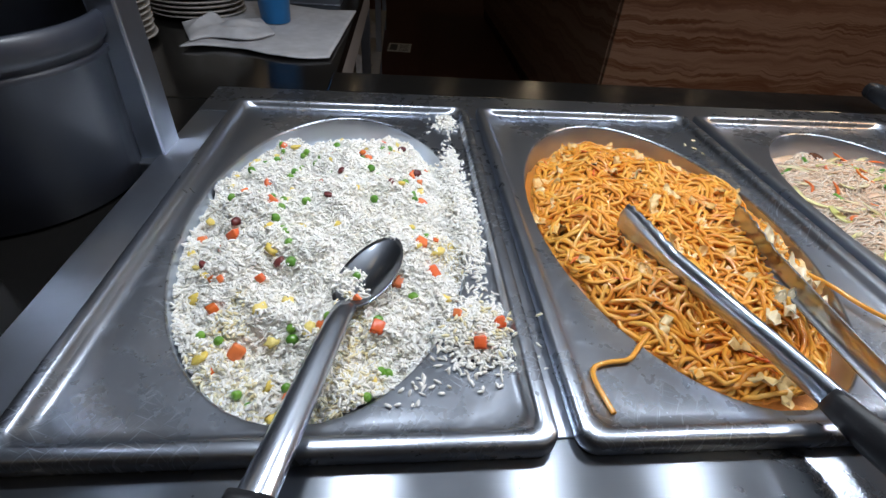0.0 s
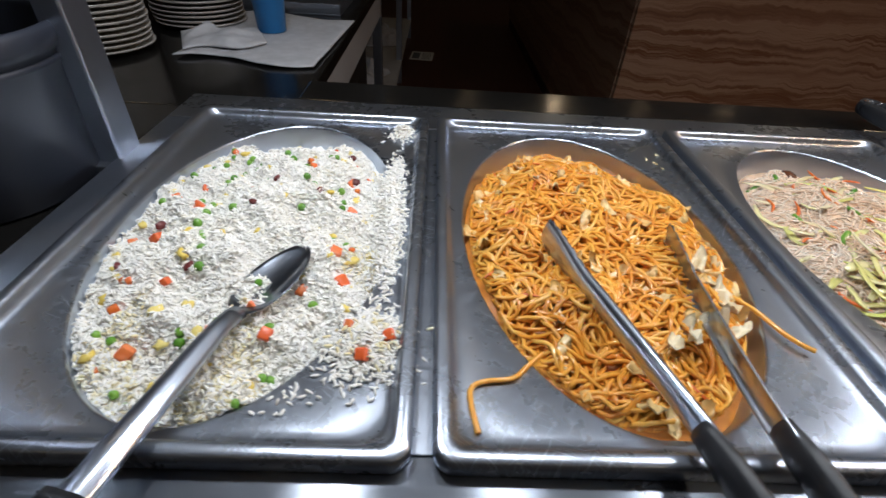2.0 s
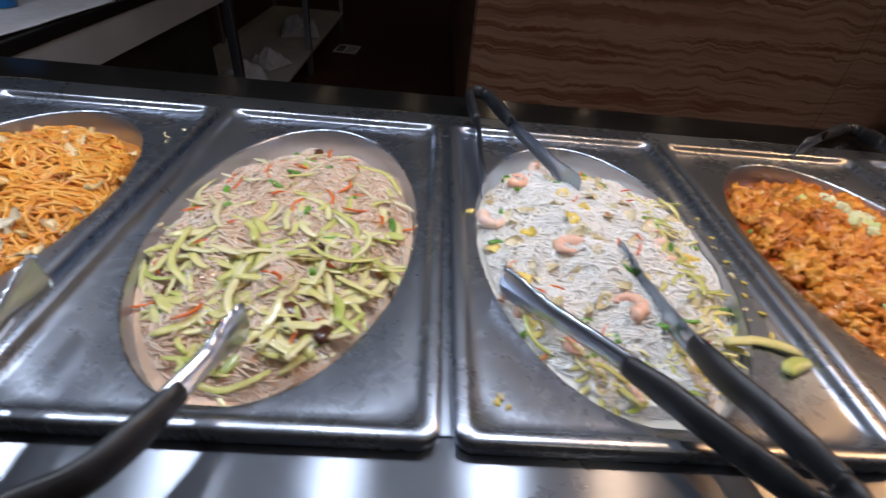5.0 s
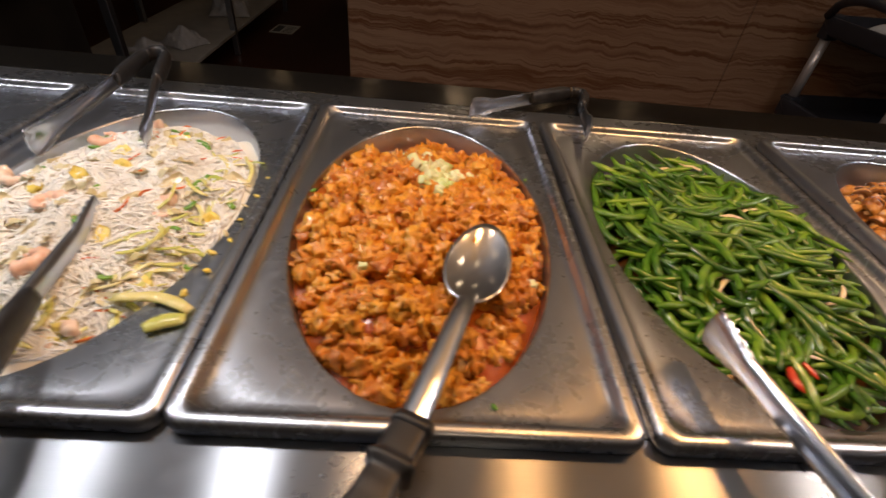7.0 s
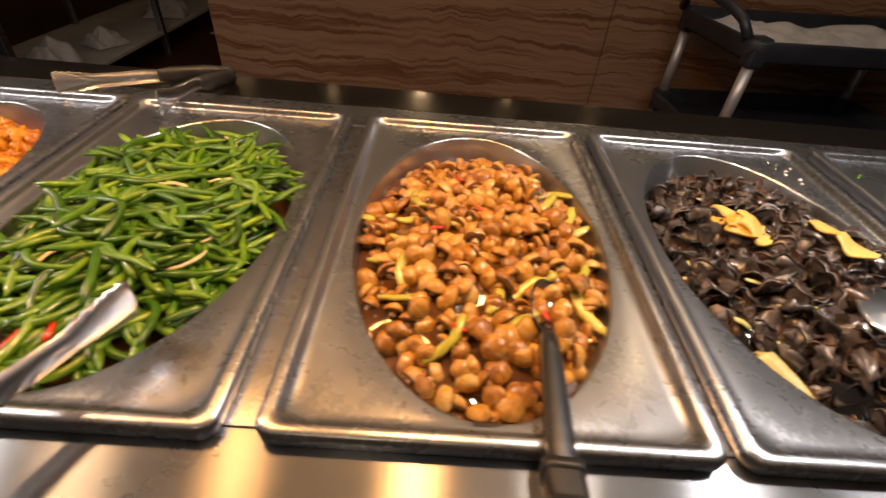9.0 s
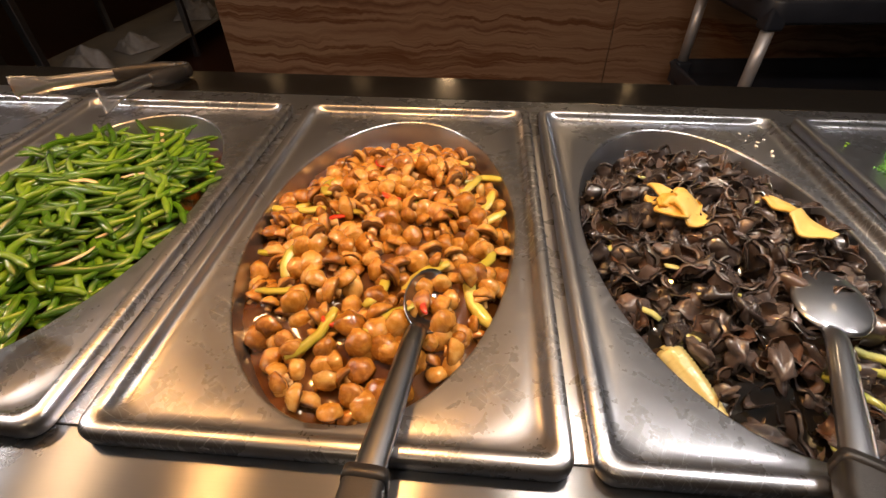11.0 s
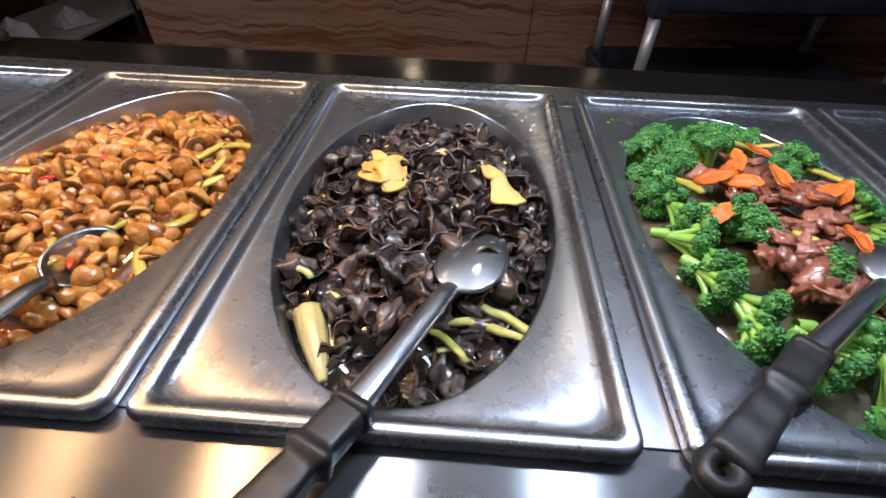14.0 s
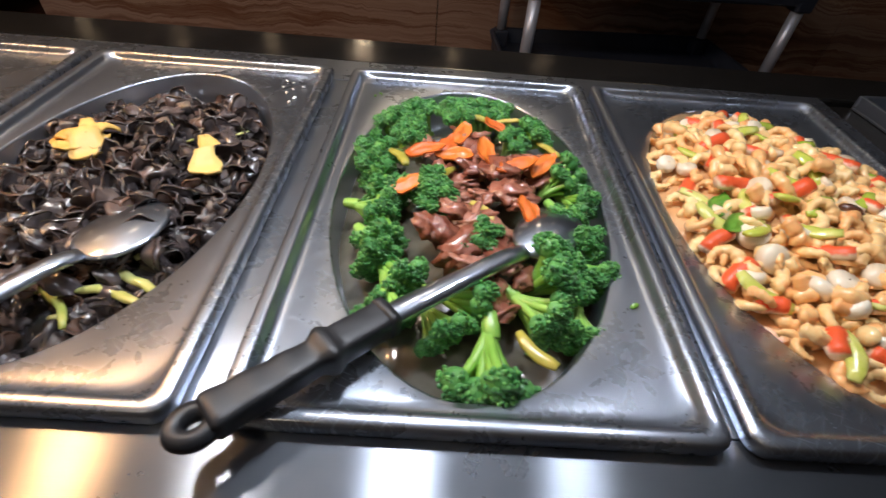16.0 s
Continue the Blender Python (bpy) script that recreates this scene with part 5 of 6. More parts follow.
heap.scatter(ear, "celery_stick", [stick("celery_stick", 0.075, 0.0042, 0.006, s, 0.7, 8, 9, 0.7) for s in (4, 5)], CELERY, 0, spots=[(2.663, 0.118), (2.644, 0.106), (2.612, 0.092)], lift=(0.010, 0.012), tilt=6, yaw=-30)


def corn_mesh(name, length, radius, n=48, sides=30):
    """A tapering baby corn cob with rows of small kernels."""
    vs, fs = [], []
    for i in range(n):
        f = i / (n - 1)
        w = radius * min(1.0, 0.35 + 6 * f) * (1.0 - 0.75 * f ** 2.2)
        for k in range(sides):
            a = 2 * math.pi * k / sides
            b = 1 + 0.07 * math.cos(10 * a) * (1 if k % 3 else 0.6) + 0.05 * math.cos(2 * math.pi * 20 * f)
            vs.append((length * (f - 0.5), w * b * math.cos(a), w * b * math.sin(a)))
    fs = [(i * sides + k, i * sides + (k + 1) % sides, (i + 1) * sides + (k + 1) % sides, (i + 1) * sides + k) for i in range(n - 1) for k in range(sides)]
    return mesh_of(name, vs, fs + [tuple(range(sides))[::-1], tuple(range((n - 1) * sides, n * sides))])


CORN = food("baby_corn", [(0.1, (0.50, 0.42, 0.14)), (0.9, (0.68, 0.61, 0.30))], 0.3, 0.1, 60, 0.2, 0.5)
piece("corn_cob", corn_mesh("corn_cob", 0.078, 0.0130), CORN, ear, pose(2.512, 0.092, 0.875, 0, 3, -66), "pale baby corn half under liquor")

# broccoli beef
heap = Heap(8, 0.876, 0.897, 0.006, 19, 0.008, 0.93)
broc = thing("broccoli_beef", "green broccoli florets with beef and carrot slices", "broccoli dish")
heap.bed(broc, food("clear_broth", [(0.1, (0.10, 0.085, 0.06)), (0.9, (0.24, 0.21, 0.16))], 0.05, 0, 50, 0.02, 0.9), 0.012, "broth", "thin brown broth")
HEAD = food("broccoli_head", [(0.05, (0.024, 0.12, 0.030)), (0.5, (0.075, 0.29, 0.072)), (0.95, (0.20, 0.50, 0.11))], 0.32, 0.05, 90, 0.8, 0.2, "island", 900)
STALK = food("broccoli_stalk", [(0.1, (0.18, 0.44, 0.05)), (0.9, (0.40, 0.66, 0.14))], 0.28, 0.05, 60, 0.15, 0.4)


def floret(seed, s=0.026):
    """A short stalk fanning into branches, each carrying its own cluster of small buds."""
    rr = random.Random(seed)
    paths, rads, tips = [], [], []
    for k in range(12):
        a, e = k * 2.4 + rr.uniform(-0.3, 0.3), 0.25 + 0.85 * (k / 11) ** 0.6
        tip = Vector((math.cos(a) * math.sin(e), math.sin(a) * math.sin(e), 0.30 + 0.60 * math.cos(e))) * s * rr.uniform(0.9, 1.08)
        tips.append(tip)
        paths.append([tuple(Vector((0, 0, -s * 0.75)).lerp(tip, f) + Vector((0, 0, s * 0.20 * math.sin(math.pi * f)))) for f in np.linspace(0, 1, 6)])
        rads.append([s * (0.16 - 0.05 * f) for f in np.linspace(0, 1, 6)])
    paths.append([(0.0005 * k, 0, -s * (1.30 - 0.14 * k)) for k in range(6)])
    rads.append([s * 0.21, s * 0.23, s * 0.24, s * 0.25, s * 0.25, s * 0.22])
    stalk = mesh_tris("stalk", *tubes(paths, np.array(rads), 8))
    bm = bmesh.new()
    for tip in tips:
        out = (tip - Vector((0, 0, -s * 0.5))).normalized()
        core = s * rr.uniform(0.30, 0.38)
        bmesh.ops.create_icosphere(bm, subdivisions=2, radius=core * 0.92, matrix=Matrix.Translation(tip))
        for _ in range(46):
            d = Vector((rr.gauss(0, 1), rr.gauss(0, 1), rr.gauss(0, 1))).normalized()
            if d.dot(out) < -0.25:
                d = -d
            bmesh.ops.create_icosphere(bm, subdivisions=1, radius=s * rr.uniform(0.045, 0.08), matrix=Matrix.Translation(tip + d * core * rr.uniform(0.92, 1.1)))
    head = bpy.data.meshes.new("head")
    bm.to_mesh(head)
    bm.free()
    head.polygons.foreach_set("use_smooth", [True] * len(head.polygons))
    stalk.materials.append(STALK)
    head.materials.append(HEAD)
    return stalk, head


FLORETS = [floret(s) for s in range(5)]


def broccoli(parent, x, y, rx, ry, rz, size, k, dz=0.007):
    z = float(heap.z(x, y)) + dz
    head = piece("floret", FLORETS[k % 5][1], HEAD, parent, pose(x, y, z, rx, ry, rz) @ Matrix.Scale(size, 4))
    piece("stalk", FLORETS[k % 5][0], STALK, head, None, "pale green stalk")


around = [(x - (0.012 if x < 2.9 else 0.0), y, *rest, size * 1.02) for x, y, *rest, size in [(2.862, 0.400, -30, -30, 0, 0.95), (2.895, 0.445, -30, -10, 40, 0.9), (2.950, 0.455, -20, 20, 80, 0.85), (2.990, 0.430, -25, 35, 120, 0.8), (3.012, 0.375, 0, 45, 10, 0.9),
          (2.850, 0.335, 20, -40, 60, 0.9), (2.862, 0.265, 95, -30, 20, 0.95), (2.868, 0.205, 110, -20, 0, 0.95), (2.882, 0.150, 100, -15, 40, 0.9), (2.952, 0.066, 105, 10, 0, 1.2), (3.005, 0.145, 35, 25, 60, 1.1),
          (3.048, 0.165, 80, 45, 20, 0.8), (3.030, 0.110, 100, 40, 0, 0.75), (2.93, 0.40, -10, 0, 70, 0.8), (2.885, 0.365, 10, -15, 20, 0.8), (3.045, 0.305, 20, 95, 80, 0.85), (2.99, 0.36, 10, 20, 15, 0.75), (2.905, 0.235, 30, -10, 50, 0.8), (2.91, 0.10, 110, -30, 30, 0.8), (3.03, 0.235, 80, 40, 10, 0.8)]]
inner = [(2.845, 0.300, 60, -60, 10, 0.85), (2.842, 0.225, 80, -50, 70, 0.9), (2.850, 0.175, 95, -40, 30, 0.9), (2.870, 0.120, 100, -25, 0, 0.9), (2.925, 0.425, -40, 5, 20, 0.9), (2.975, 0.455, -50, 20, 60, 0.8),
         (2.870, 0.430, -45, -35, 30, 0.9), (2.990, 0.115, 95, 15, 50, 1.0), (3.040, 0.200, 60, 50, 15, 0.85), (3.025, 0.275, 30, 60, 70, 0.8), (3.050, 0.260, 50, 70, 0, 0.75), (2.930, 0.120, 100, -10, 80, 0.95), (2.895, 0.265, 70, -30, 45, 0.85), (2.965, 0.410, -30, 10, 10, 0.85), (2.945, 0.185, 60, 0, 25, 0.8)]
for k, row in enumerate(around + inner):
    broccoli(broc, *row, k)
BEEF = food("sliced_beef", [(0.05, (0.15, 0.038, 0.022)), (0.5, (0.33, 0.115, 0.07)), (0.95, (0.55, 0.27, 0.19))], 0.2, 0.05, 160, 0.9, 0.9)
SLICES = [blob("beef_slice", 0.0165, 0.0115, 0.0055, s, 1.0, 2.3, 3) for s in range(5)]
spots = [(2.90, 0.33), (2.935, 0.36), (2.945, 0.325), (2.915, 0.285), (2.955, 0.285), (2.985, 0.315), (3.005, 0.295), (2.945, 0.25), (2.925, 0.215), (2.905, 0.19), (2.955, 0.20), (2.975, 0.245), (3.02, 0.325), (2.93, 0.165), (2.975, 0.155), (2.955, 0.125), (2.98, 0.27), (2.925, 0.245)]
heap.scatter(broc, "beef_slice", SLICES, BEEF, 0, spots=spots + [(x + 0.012, y - 0.010) for x, y in spots] + [(x - 0.011, y + 0.008) for x, y in spots[::2]], lift=(0.008, 0.019), tilt=35, size=(0.75, 1.2))
for tx, ty, rot in ((2.93, 0.345, 70), (2.925, 0.305, 0), (2.985, 0.275, 20), (2.975, 0.375, 140), (3.015, 0.29, 50), (2.89, 0.305, 15), (2.995, 0.22, 100), (2.875, 0.245, 30), (2.915, 0.325, 55), (2.955, 0.30, 95)):
    piece("carrot_slice", flake("carrot_slice", 0.022, 0.0095, int(rot), 0.14, 0.0035, 16, 3), ORANGE_VEG, broc, pose(tx, ty, float(heap.z(tx, ty)) + 0.025, 10, -8, rot))
heap.scatter(broc, "celery_stick", [stick("celery_stick", 0.042, 0.0055, 0.004, s, 0.6, 8, 7, 0.7) for s in (1, 2)], YELLOW_CELERY, 0, spots=[(2.955, 0.395), (2.95, 0.215), (2.862, 0.30), (3.03, 0.34), (2.99, 0.075), (2.985, 0.395), (2.915, 0.265)], lift=(0.018, 0.024), tilt=15)

# shrimp and crab stick
BACK = 0.98
heap = Heap(9, 0.890, 0.924, 0.008, 20, 0.004, 0.98)
sea = thing("seafood_stir_fry", "pink shrimp with crab sticks, scallops and celery", "seafood dish")
heap.bed(sea, food("pale_sauce", [(0.1, (0.60, 0.30, 0.12)), (0.9, (0.78, 0.48, 0.24))], 0.2, 0.1, 60, 0.4, 0.5), 0.006, "sauce", "pale orange sauce")
PINK = food("pink_shrimp", [(0.05, (0.88, 0.36, 0.12)), (0.5, (0.92, 0.56, 0.23)), (0.95, (0.94, 0.74, 0.36))], 0.3, 0.05, 220, 0.2, 0.4)
BIG = [shrimp_mesh("shrimp", 0.0132, 10 + s) for s in range(5)]
heap.scatter(sea, "shrimp", BIG, PINK, 150, 0.0125, 0.96, (-0.004, 0.002), 45, (0.8, 1.15))
heap.scatter(sea, "shrimp", BIG, PINK, 90, 0.017, 0.95, (0.003, 0.009), 45, (0.8, 1.15))
heap.scatter(sea, "shrimp", BIG, PINK, 110, 0.014, 0.97, (-0.002, 0.004), 60, (0.8, 1.15))
CRAB = two_tone("crab_stick", (0.88, 0.66, 0.46), (0.82, 0.11, 0.03), "Z", 0.002, 0.35)
STICKS = [stick("crab_stick", l, 0.0078, 0.002, s, 0.9, 12, 6, 0.9) for s, l in ((1, 0.032), (2, 0.024), (3, 0.038))]
heap.scatter(sea, "crab_stick", STICKS, CRAB, 34, 0.028, 0.92, (0.004, 0.010), 35)
BRIGHT_CELERY = food("bright_celery", [(0.1, (0.30, 0.46, 0.04)), (0.5, (0.56, 0.60, 0.09)), (0.95, (0.78, 0.72, 0.30))], 0.22, 0.05, 60, 0.2, 0.6)
SCALLOP = food("white_scallop", [(0.1, (0.74, 0.58, 0.38)), (0.9, (0.86, 0.78, 0.62))], 0.3, 0.05, 90, 0.2, 0.3)
vs, fs = lathe([(0.001, -0.006), (0.0095, -0.006), (0.0115, -0.003), (0.0118, 0.002), (0.0105, 0.0055), (0.001, 0.0062)], 18, False)
heap.scatter(sea, "scallop", [mesh_of("scallop", vs, fs)], SCALLOP, 42, 0.022, 0.92, (0.002, 0.009), 50, (0.8, 1.2))
heap.scatter(sea, "celery_stick", [stick("celery_stick", 0.044, 0.0072, 0.006, s, 0.5, 8, 7, 0.7) for s in (1, 2, 3)], BRIGHT_CELERY, 30, 0.028, 0.92, (0.006, 0.011), 25)
heap.scatter(sea, "green_pepper", [flake("green_pepper", 0.026, 0.011, 5, 0.3, 0.003, 12, 3)], GREEN_VEG, 0, spots=[(3.195, 0.215), (3.19, 0.245)], lift=(0.011, 0.013), tilt=15)
heap.scatter(sea, "shiitake", [blob("shiitake", 0.014, 0.009, 0.006, 2, 0.3)], SHIITAKE, 0, spots=[(3.31, 0.235)], lift=(0.010, 0.012), tilt=15)


# bits of food lying on the pan flanges
def crumbs(parent, name, mesh, material, spots):
    r = np.random.default_rng(len(spots) + 3)
    for x, y in spots:
        piece(name, mesh, material, parent, pose(x, y, LEDGE_Z + 0.0016, r.uniform(-30, 30), r.uniform(-30, 30), r.uniform(0, 360)) @ Matrix.Scale(r.uniform(0.6, 1.3), 4))


egg_crumb = blob("egg_crumb", 0.0042, 0.003, 0.0016, 3, 0.5)
crumbs(verm, "egg_crumb", egg_crumb, EGG, [(1.072, 0.040), (1.080, 0.036), (1.345, 0.155), (1.350, 0.20), (1.348, 0.235), (1.352, 0.28), (1.340, 0.18), (1.337, 0.125), (1.352, 0.32), (1.063, 0.30)])
pale_crumb = blob("cabbage_crumb", 0.0036, 0.0020, 0.0012, 5, 0.5)
crumbs(verm, "cabbage_crumb", pale_crumb, CABBAGE, [(1.330, 0.16), (1.342, 0.21), (1.326, 0.145), (1.345, 0.26), (1.075, 0.045), (1.335, 0.30)])
crumbs(lomein, "cabbage_crumb", pale_crumb, CABBAGE, [(0.642, 0.44), (0.650, 0.43), (0.655, 0.415), (0.662, 0.455)])
crumbs(glassn, "cabbage_crumb", pale_crumb, CABBAGE, [(0.996, 0.22), (1.000, 0.26), (0.735, 0.23)])
crumbs(ear, "rice_crumb", blob("rice_crumb", 0.0028, 0.0016, 0.0012, 6, 0.3), RICE, [(2.690, 0.470), (2.700, 0.485), (2.704, 0.466), (2.712, 0.442), (2.698, 0.455), (2.716, 0.475), (2.708, 0.43), (2.69, 0.49)])
crumbs(beans, "bean_crumb", blob("bean_crumb", 0.004, 0.002, 0.0014, 7, 0.3), GREEN_VEG, [(1.738, 0.20), (2.015, 0.30)])
crumbs(chick, "scallion_crumb", blob("scallion_crumb", 0.0036, 0.0022, 0.0014, 8, 0.3), GREEN_VEG, [(1.600, 0.030), (1.668, 0.36), (1.410, 0.30)])
crumbs(broc, "broccoli_crumb", blob("broccoli_crumb", 0.003, 0.002, 0.0016, 9, 0.5), GREEN_VEG, [(2.822, 0.472), (2.815, 0.465), (3.075, 0.12)])
crumbs(rice, "rice_clump", blob("rice_clump", 0.010, 0.009, 0.006, 10, 0.8, 2.5, 3), RICE, [(0.302, 0.478), (0.308, 0.495)])


# ---- serving tools ----
def gutter(n, half, deep, thick):
    """Section of a pressed channel, open below: outer arc and inner arc."""
    outer = [(half * math.cos(math.pi * k / n), deep * math.sin(math.pi * k / n)) for k in range(n + 1)]
    inner = [((half - thick) * math.cos(math.pi * k / n), (deep - thick) * math.sin(math.pi * k / n)) for k in range(n, -1, -1)]
    return outer + inner


def squarish(n):
    """A rounded square section."""
    return [(math.copysign(abs(math.cos(a)) ** 0.42, math.cos(a)), math.copysign(abs(math.sin(a)) ** 0.42, math.sin(a))) for a in (2 * math.pi * (k + 0.5) / n for k in range(n))]


def spoon(label, tip, neck, grip, end, width=0.029, black=True, hole=False, roll=0.0, dish=0.013, wave=0.00015, dark_bowl=False, dull=False):
    """A serving spoon lying in the food: dished bowl, channel handle, moulded grip."""
    tip, neck, grip, end = (Vector(p) for p in (tip, neck, grip, end))
    root = thing("serving_spoon", label, "serving spoon", Matrix.Translation(end))
    back = Matrix.Translation(-end)
    axis = (tip - neck)
    length = axis.length * 0.5
    mid = (tip + neck) / 2
    t = axis.normalized()
    s = t.cross(Vector((0, 0, 1))).normalized()
    u = s.cross(t)
    turn = Matrix.Rotation(radians(roll), 3, t)
    s, u = turn @ s, turn @ u
    vs, fs, rings, n = [], [], 9, 36
    for top in (1, 0):
        for i in range(rings + 1):
            q = max(i / rings, 0.01)
            for k in range(n):
                a = 2 * math.pi * k / n
                lx, ly = math.cos(a) * q, math.sin(a) * q
                sag = dish * (q * q - 1)
                vs.append(mid + t * lx * length * 1.02 + s * ly * width * (1 - 0.12 * lx) + u * (sag + (0.0012 if top else 0.0)))
    m = (rings + 1) * n
    for o, flip in ((0, True), (m, False)):
        for i in range(rings):
            for k in range(n):
                f = (o + i * n + k, o + i * n + (k + 1) % n, o + (i + 1) * n + (k + 1) % n, o + (i + 1) * n + k)
                fs.append(f if flip else f[::-1])
    fs += [(rings * n + k, rings * n + (k + 1) % n, m + rings * n + (k + 1) % n, m + rings * n + k) for k in range(n)]
    piece("bowl", mesh_of("bowl", [back @ v for v in vs], fs), STEEL_SPOON if dark_bowl else STEEL_TOOL, root)
    stem = smooth_path([neck - t * 0.0 + Vector((0, 0, -0.001)), neck.lerp(grip, 0.12) + Vector((0, 0, 0.003)), neck.lerp(grip, 0.5) + Vector((0, 0, 0.002)), grip], 16)
    vs, fs = sweep(stem, gutter(8, 0.0100, 0.0070, 0.0016), [(0.85 + 0.25 * (k / 15), 1.0) for k in range(16)])
    piece("handle", mesh_of("handle", [back @ v for v in vs], fs), STEEL_SPOON if dull else STEEL_TOOL, root, None, "steel channel handle")
    if black:
        away = (end - grip).normalized()
        span_len = (end - grip).length
        path = [grip - away * 0.014 + away * (span_len + 0.014) * f / 39 for f in range(40)]
        scales = []
        for k in range(40):
            f = k / 39
            w, d = 0.0128, 0.0104
            if 0.34 < f < 0.44:
                w, d = 0.0128 + 0.0034 * math.sin(math.pi * (f - 0.34) / 0.10), 0.0104 + 0.0026 * math.sin(math.pi * (f - 0.34) / 0.10)
            elif f >= 0.44:
                w = 0.0114 + 0.0026 * (f - 0.44) / 0.56 + wave * math.sin(2 * math.pi * 5.5 * f)
                d = 0.0094 + wave * math.sin(2 * math.pi * 5.5 * f)
            if k in (0, 39):
                w, d = w * 0.86, d * 0.80
            scales.append((w, d))
        vs, fs = sweep(path, squarish(20), scales)
        handle = piece("grip", mesh_of("grip", [back @ v for v in vs], fs), BLACK_GRIP, root, None, "black moulded grip")
        vs, fs = sweep([grip - away * 0.016, grip - away * 0.008], squarish(20), [(0.0138, 0.0114)] * 2)
        piece("collar", mesh_of("collar", [back @ v for v in vs], fs), BLACK_GRIP, handle)
        if hole:
            across = away.cross(Vector((0, 0, 1))).normalized()
            eye = [end + away * (0.006 - 0.011 * math.cos(a)) + across * 0.0090 * math.sin(a) for a in np.linspace(0, 2 * math.pi, 25)]
            vs, fs = sweep(eye, ring(10, 0.0064, 0.0064), None, False)
            piece("eyelet", mesh_of("eyelet", [back @ v for v in vs], fs), BLACK_GRIP, handle, None, "black hanging loop")
    return root


def tongs(label, hinge, arms, grip=True, grip_share=0.42, width=0.0120, dark=True):
    """Scalloped serving tongs: two channel arms on edge from a sprung hinge, each (tip, middle)."""
    hinge = Vector(hinge)
    root = thing("serving_tongs", label, "tongs", Matrix.Translation(hinge))
    back = Matrix.Translation(-hinge)
    centre = sum((Vector(a[0]) for a in arms), Vector()) / len(arms)
    away = (hinge - sum((Vector(a[1]) for a in arms), Vector()) / len(arms)).normalized()
    side = away.cross(Vector((0, 0, 1))).normalized()
    for tip, mid in arms:
        tip, mid = Vector(tip), Vector(mid)
        n = 64
        start = hinge + side * math.copysign(0.0125, (mid - hinge).dot(side))
        path = smooth_path([start, start.lerp(mid, 0.5), mid, tip], n)
        out = (tip - hinge).cross(Vector((0, 0, 1))).dot(tip - centre)
        sign = 1 if out > 0 else -1
        scales = []
        for k in range(n):
            f = k / (n - 1)
            w, d = 0.80 + 0.2 * f, 1.0
            if f > 0.78:
                g = (f - 0.78) / 0.22
                w = 1.0 + 0.55 * math.sin(math.pi * min(g * 0.62, 1)) + 0.10 * math.sin(g * 34)
                d = 1.0 - 0.45 * g
            if k == n - 1:
                w *= 0.6
            scales.append((d, w))
        section = [(sign * y, x) for x, y in gutter(8, width, 0.0065, 0.0013)]
        vs, fs = sweep(path, section, scales)
        arm = piece("arm", mesh_of("arm", [back @ v for v in vs], fs), STEEL_TOOL, root, None, "pressed steel arm with a scalloped tip")
        if grip:
            m = int(n * grip_share)
            sub = path[1:m]
            sc = []
            for k in range(len(sub)):
                e = 0.75 + 0.25 * min(1, 5 * min(k, len(sub) - 1 - k) / len(sub))
                sc.append((0.0078 * e, (width * 0.95 + 0.002) * e))
            vs, fs = sweep([p + (tip - hinge).cross(Vector((0, 0, 1))).normalized() * sign * 0.003 for p in sub], ring(14, 1.0), sc)
            piece("grip", mesh_of("grip", [back @ v for v in vs], fs), BLACK_GRIP, arm, None, "black rubber sleeve")
    loop = [hinge + side * 0.013 * math.cos(a) + away * (0.014 * math.sin(a)) for a in np.linspace(-0.35, math.pi + 0.35, 18)]
    vs, fs = sweep(loop, ring(10, 0.0052, 0.0112))
    piece("hinge", mesh_of("hinge", [back @ v for v in vs], fs), BLACK_GRIP if dark else STEEL_TOOL, root, None, "sprung hinge end")
    return root


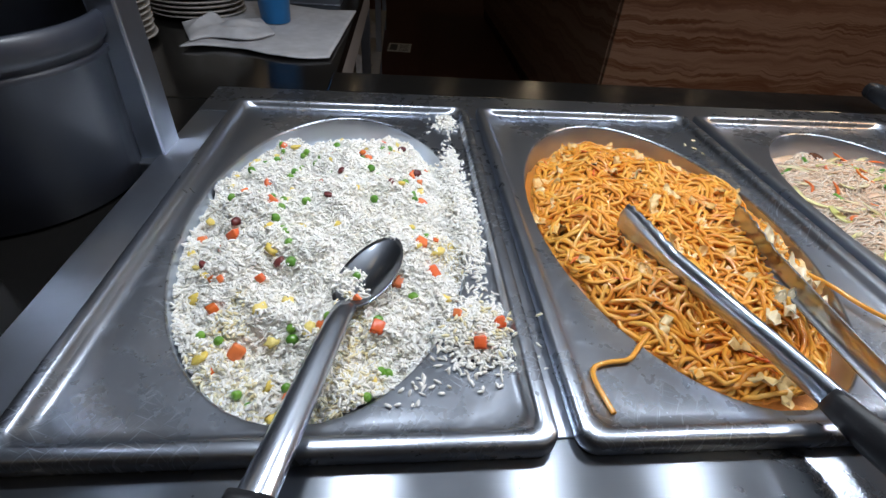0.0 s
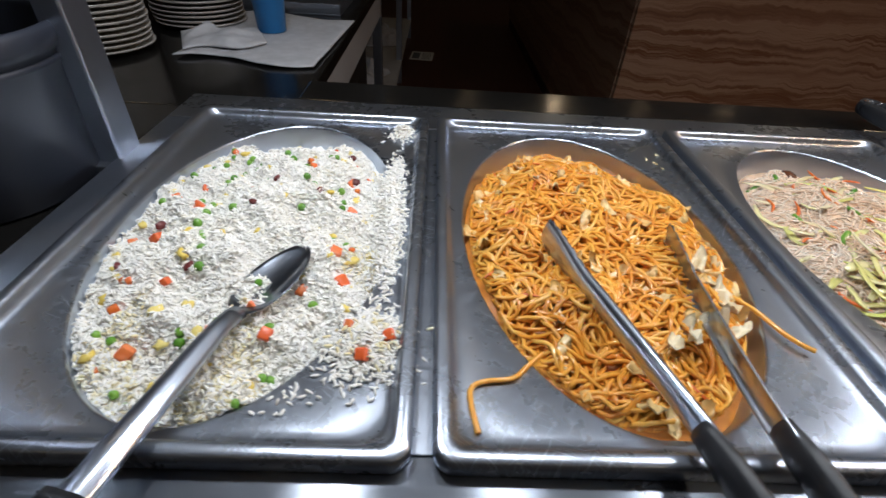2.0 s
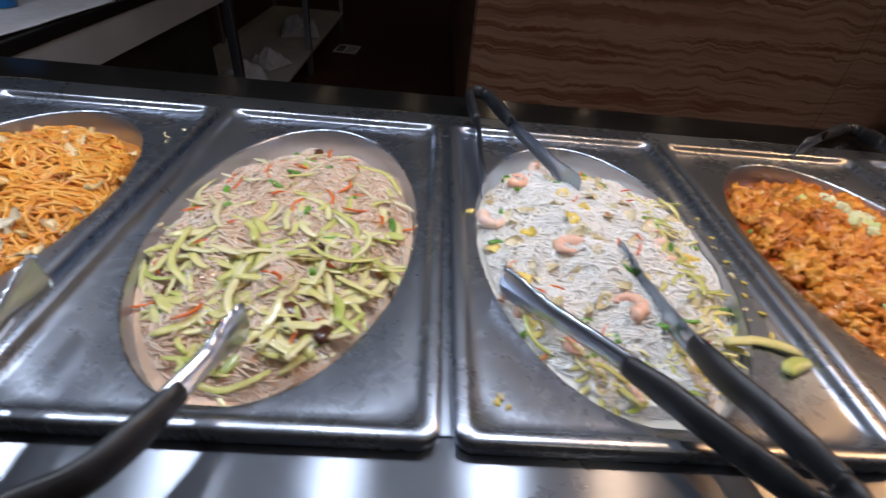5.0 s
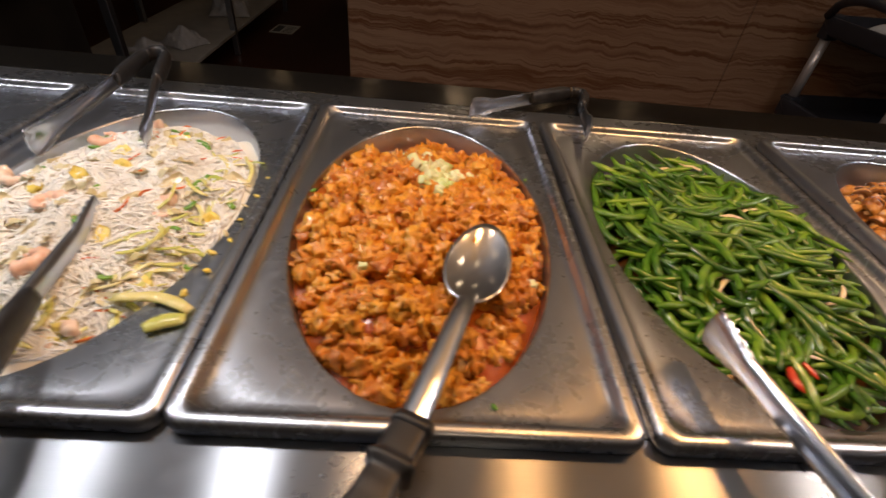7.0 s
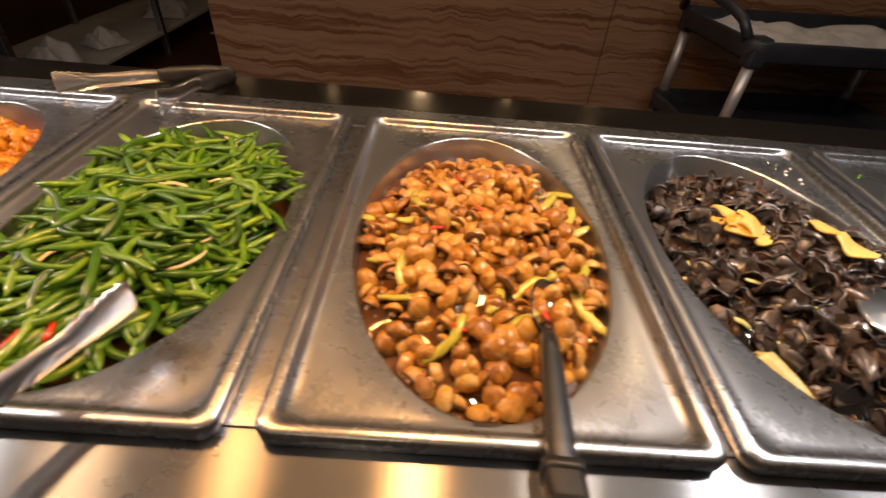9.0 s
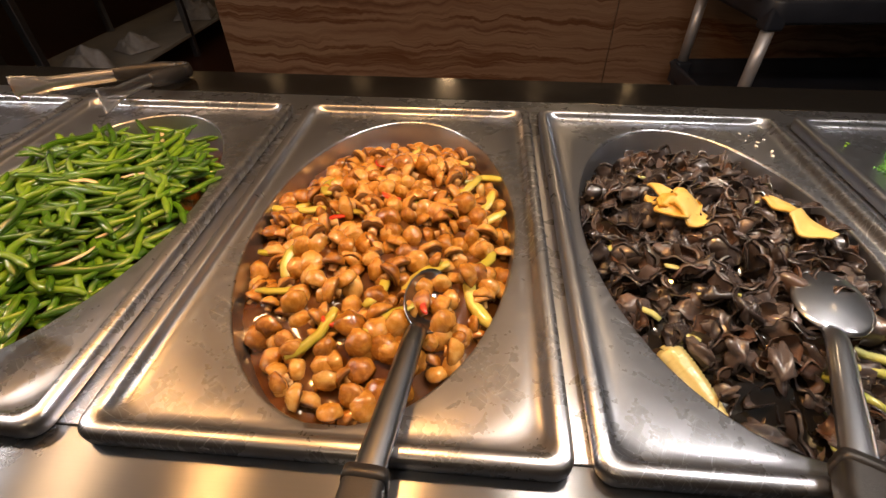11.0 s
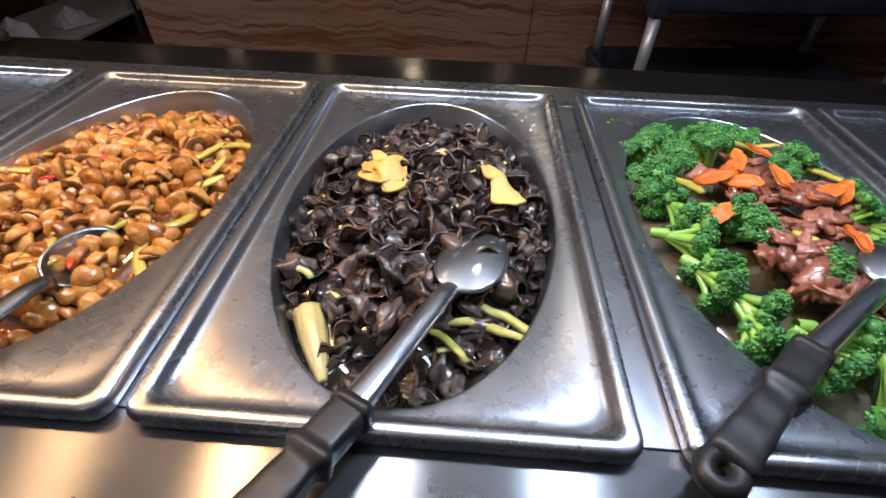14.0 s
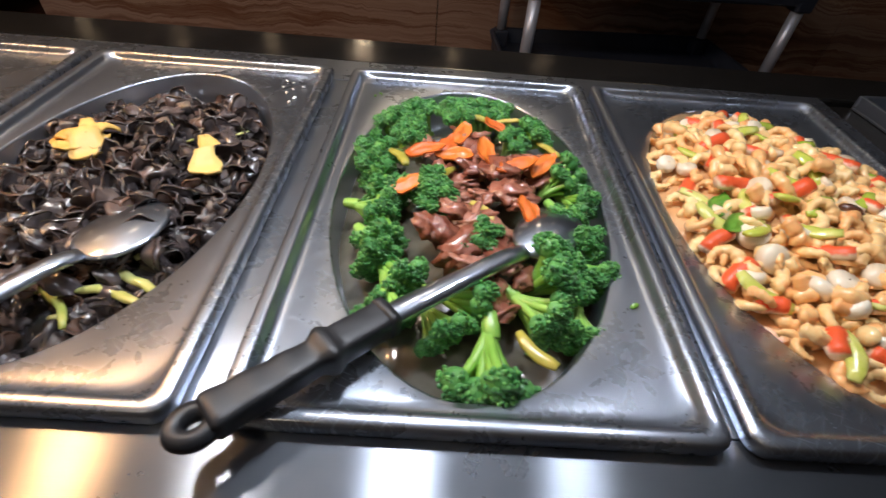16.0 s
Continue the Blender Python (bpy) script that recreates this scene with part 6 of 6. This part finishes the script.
spoon("steel serving spoon with a black grip, resting in the rice", (0.234, 0.194, 0.917), (0.200, 0.114, 0.911), (0.166, -0.046, 0.924), (0.150, -0.114, 0.932), 0.025, roll=-12, dark_bowl=True, dish=0.007)
tongs("steel tongs with black sleeves, lying in orange noodles", (0.560, -0.105, 0.930), [((0.459, 0.226, 0.921), (0.513, 0.045, 0.924)), ((0.577, 0.230, 0.919), (0.567, 0.050, 0.924))])
tongs("dark-handled tongs set across the glass noodles", (0.770, -0.096, 0.950), [((0.727, 0.100, 0.952), (0.735, -0.015, 0.942)), ((0.878, 0.080, 0.932), (0.842, -0.030, 0.938))], True, 0.68, 0.0120)
tongs("long black-handled tongs lying over the vermicelli", (1.262, -0.036, 0.935), [((1.087, 0.170, 0.908), (1.180, 0.060, 0.922)), ((1.215, 0.225, 0.908), (1.240, 0.080, 0.920))], True, 0.52)
tongs("black-handled tongs hooked over the back pan edge", (1.087, 0.628, 0.925), [((1.080, 0.330, 0.914), (1.083, 0.490, 0.922)), ((1.200, 0.345, 0.914), (1.140, 0.500, 0.922))], True, 0.40)
spoon("steel spoon with a black grip, dipped in red sauce", (1.606, 0.214, 0.930), (1.580, 0.115, 0.921), (1.535, -0.013, 0.923), (1.508, -0.075, 0.934), 0.030, dish=0.010)
tongs("plain steel tongs standing in the green beans", (1.840, -0.128, 0.945), [((1.776, 0.092, 0.936), (1.803, -0.050, 0.940)), ((1.955, 0.092, 0.936), (1.902, -0.045, 0.940))], False, 0.4, 0.012, False)
tongs("opened dark tongs lying on the back ledge", (1.800, 0.655, 0.908), [((1.602, 0.520, 0.921), (1.700, 0.600, 0.914)), ((1.775, 0.480, 0.922), (1.785, 0.570, 0.918))], True, 0.45)
spoon("brown-stained steel spoon resting among the mushrooms", (2.301, 0.180, 0.902), (2.290, 0.110, 0.903), (2.276, -0.030, 0.922), (2.273, -0.088, 0.934), 0.022, roll=35, dark_bowl=True, dull=True)
spoon("polished steel spoon with a black grip on wood ear", (2.656, 0.203, 0.904), (2.620, 0.130, 0.906), (2.560, 0.000, 0.922), (2.522, -0.075, 0.934), 0.030, dish=-0.0055)
spoon("steel spoon with a ridged black grip on broccoli", (3.040, 0.225, 0.908), (2.985, 0.165, 0.910), (2.866, 0.071, 0.918), (2.782, -0.008, 0.926), 0.027, hole=True, dish=-0.009, wave=0.0003)
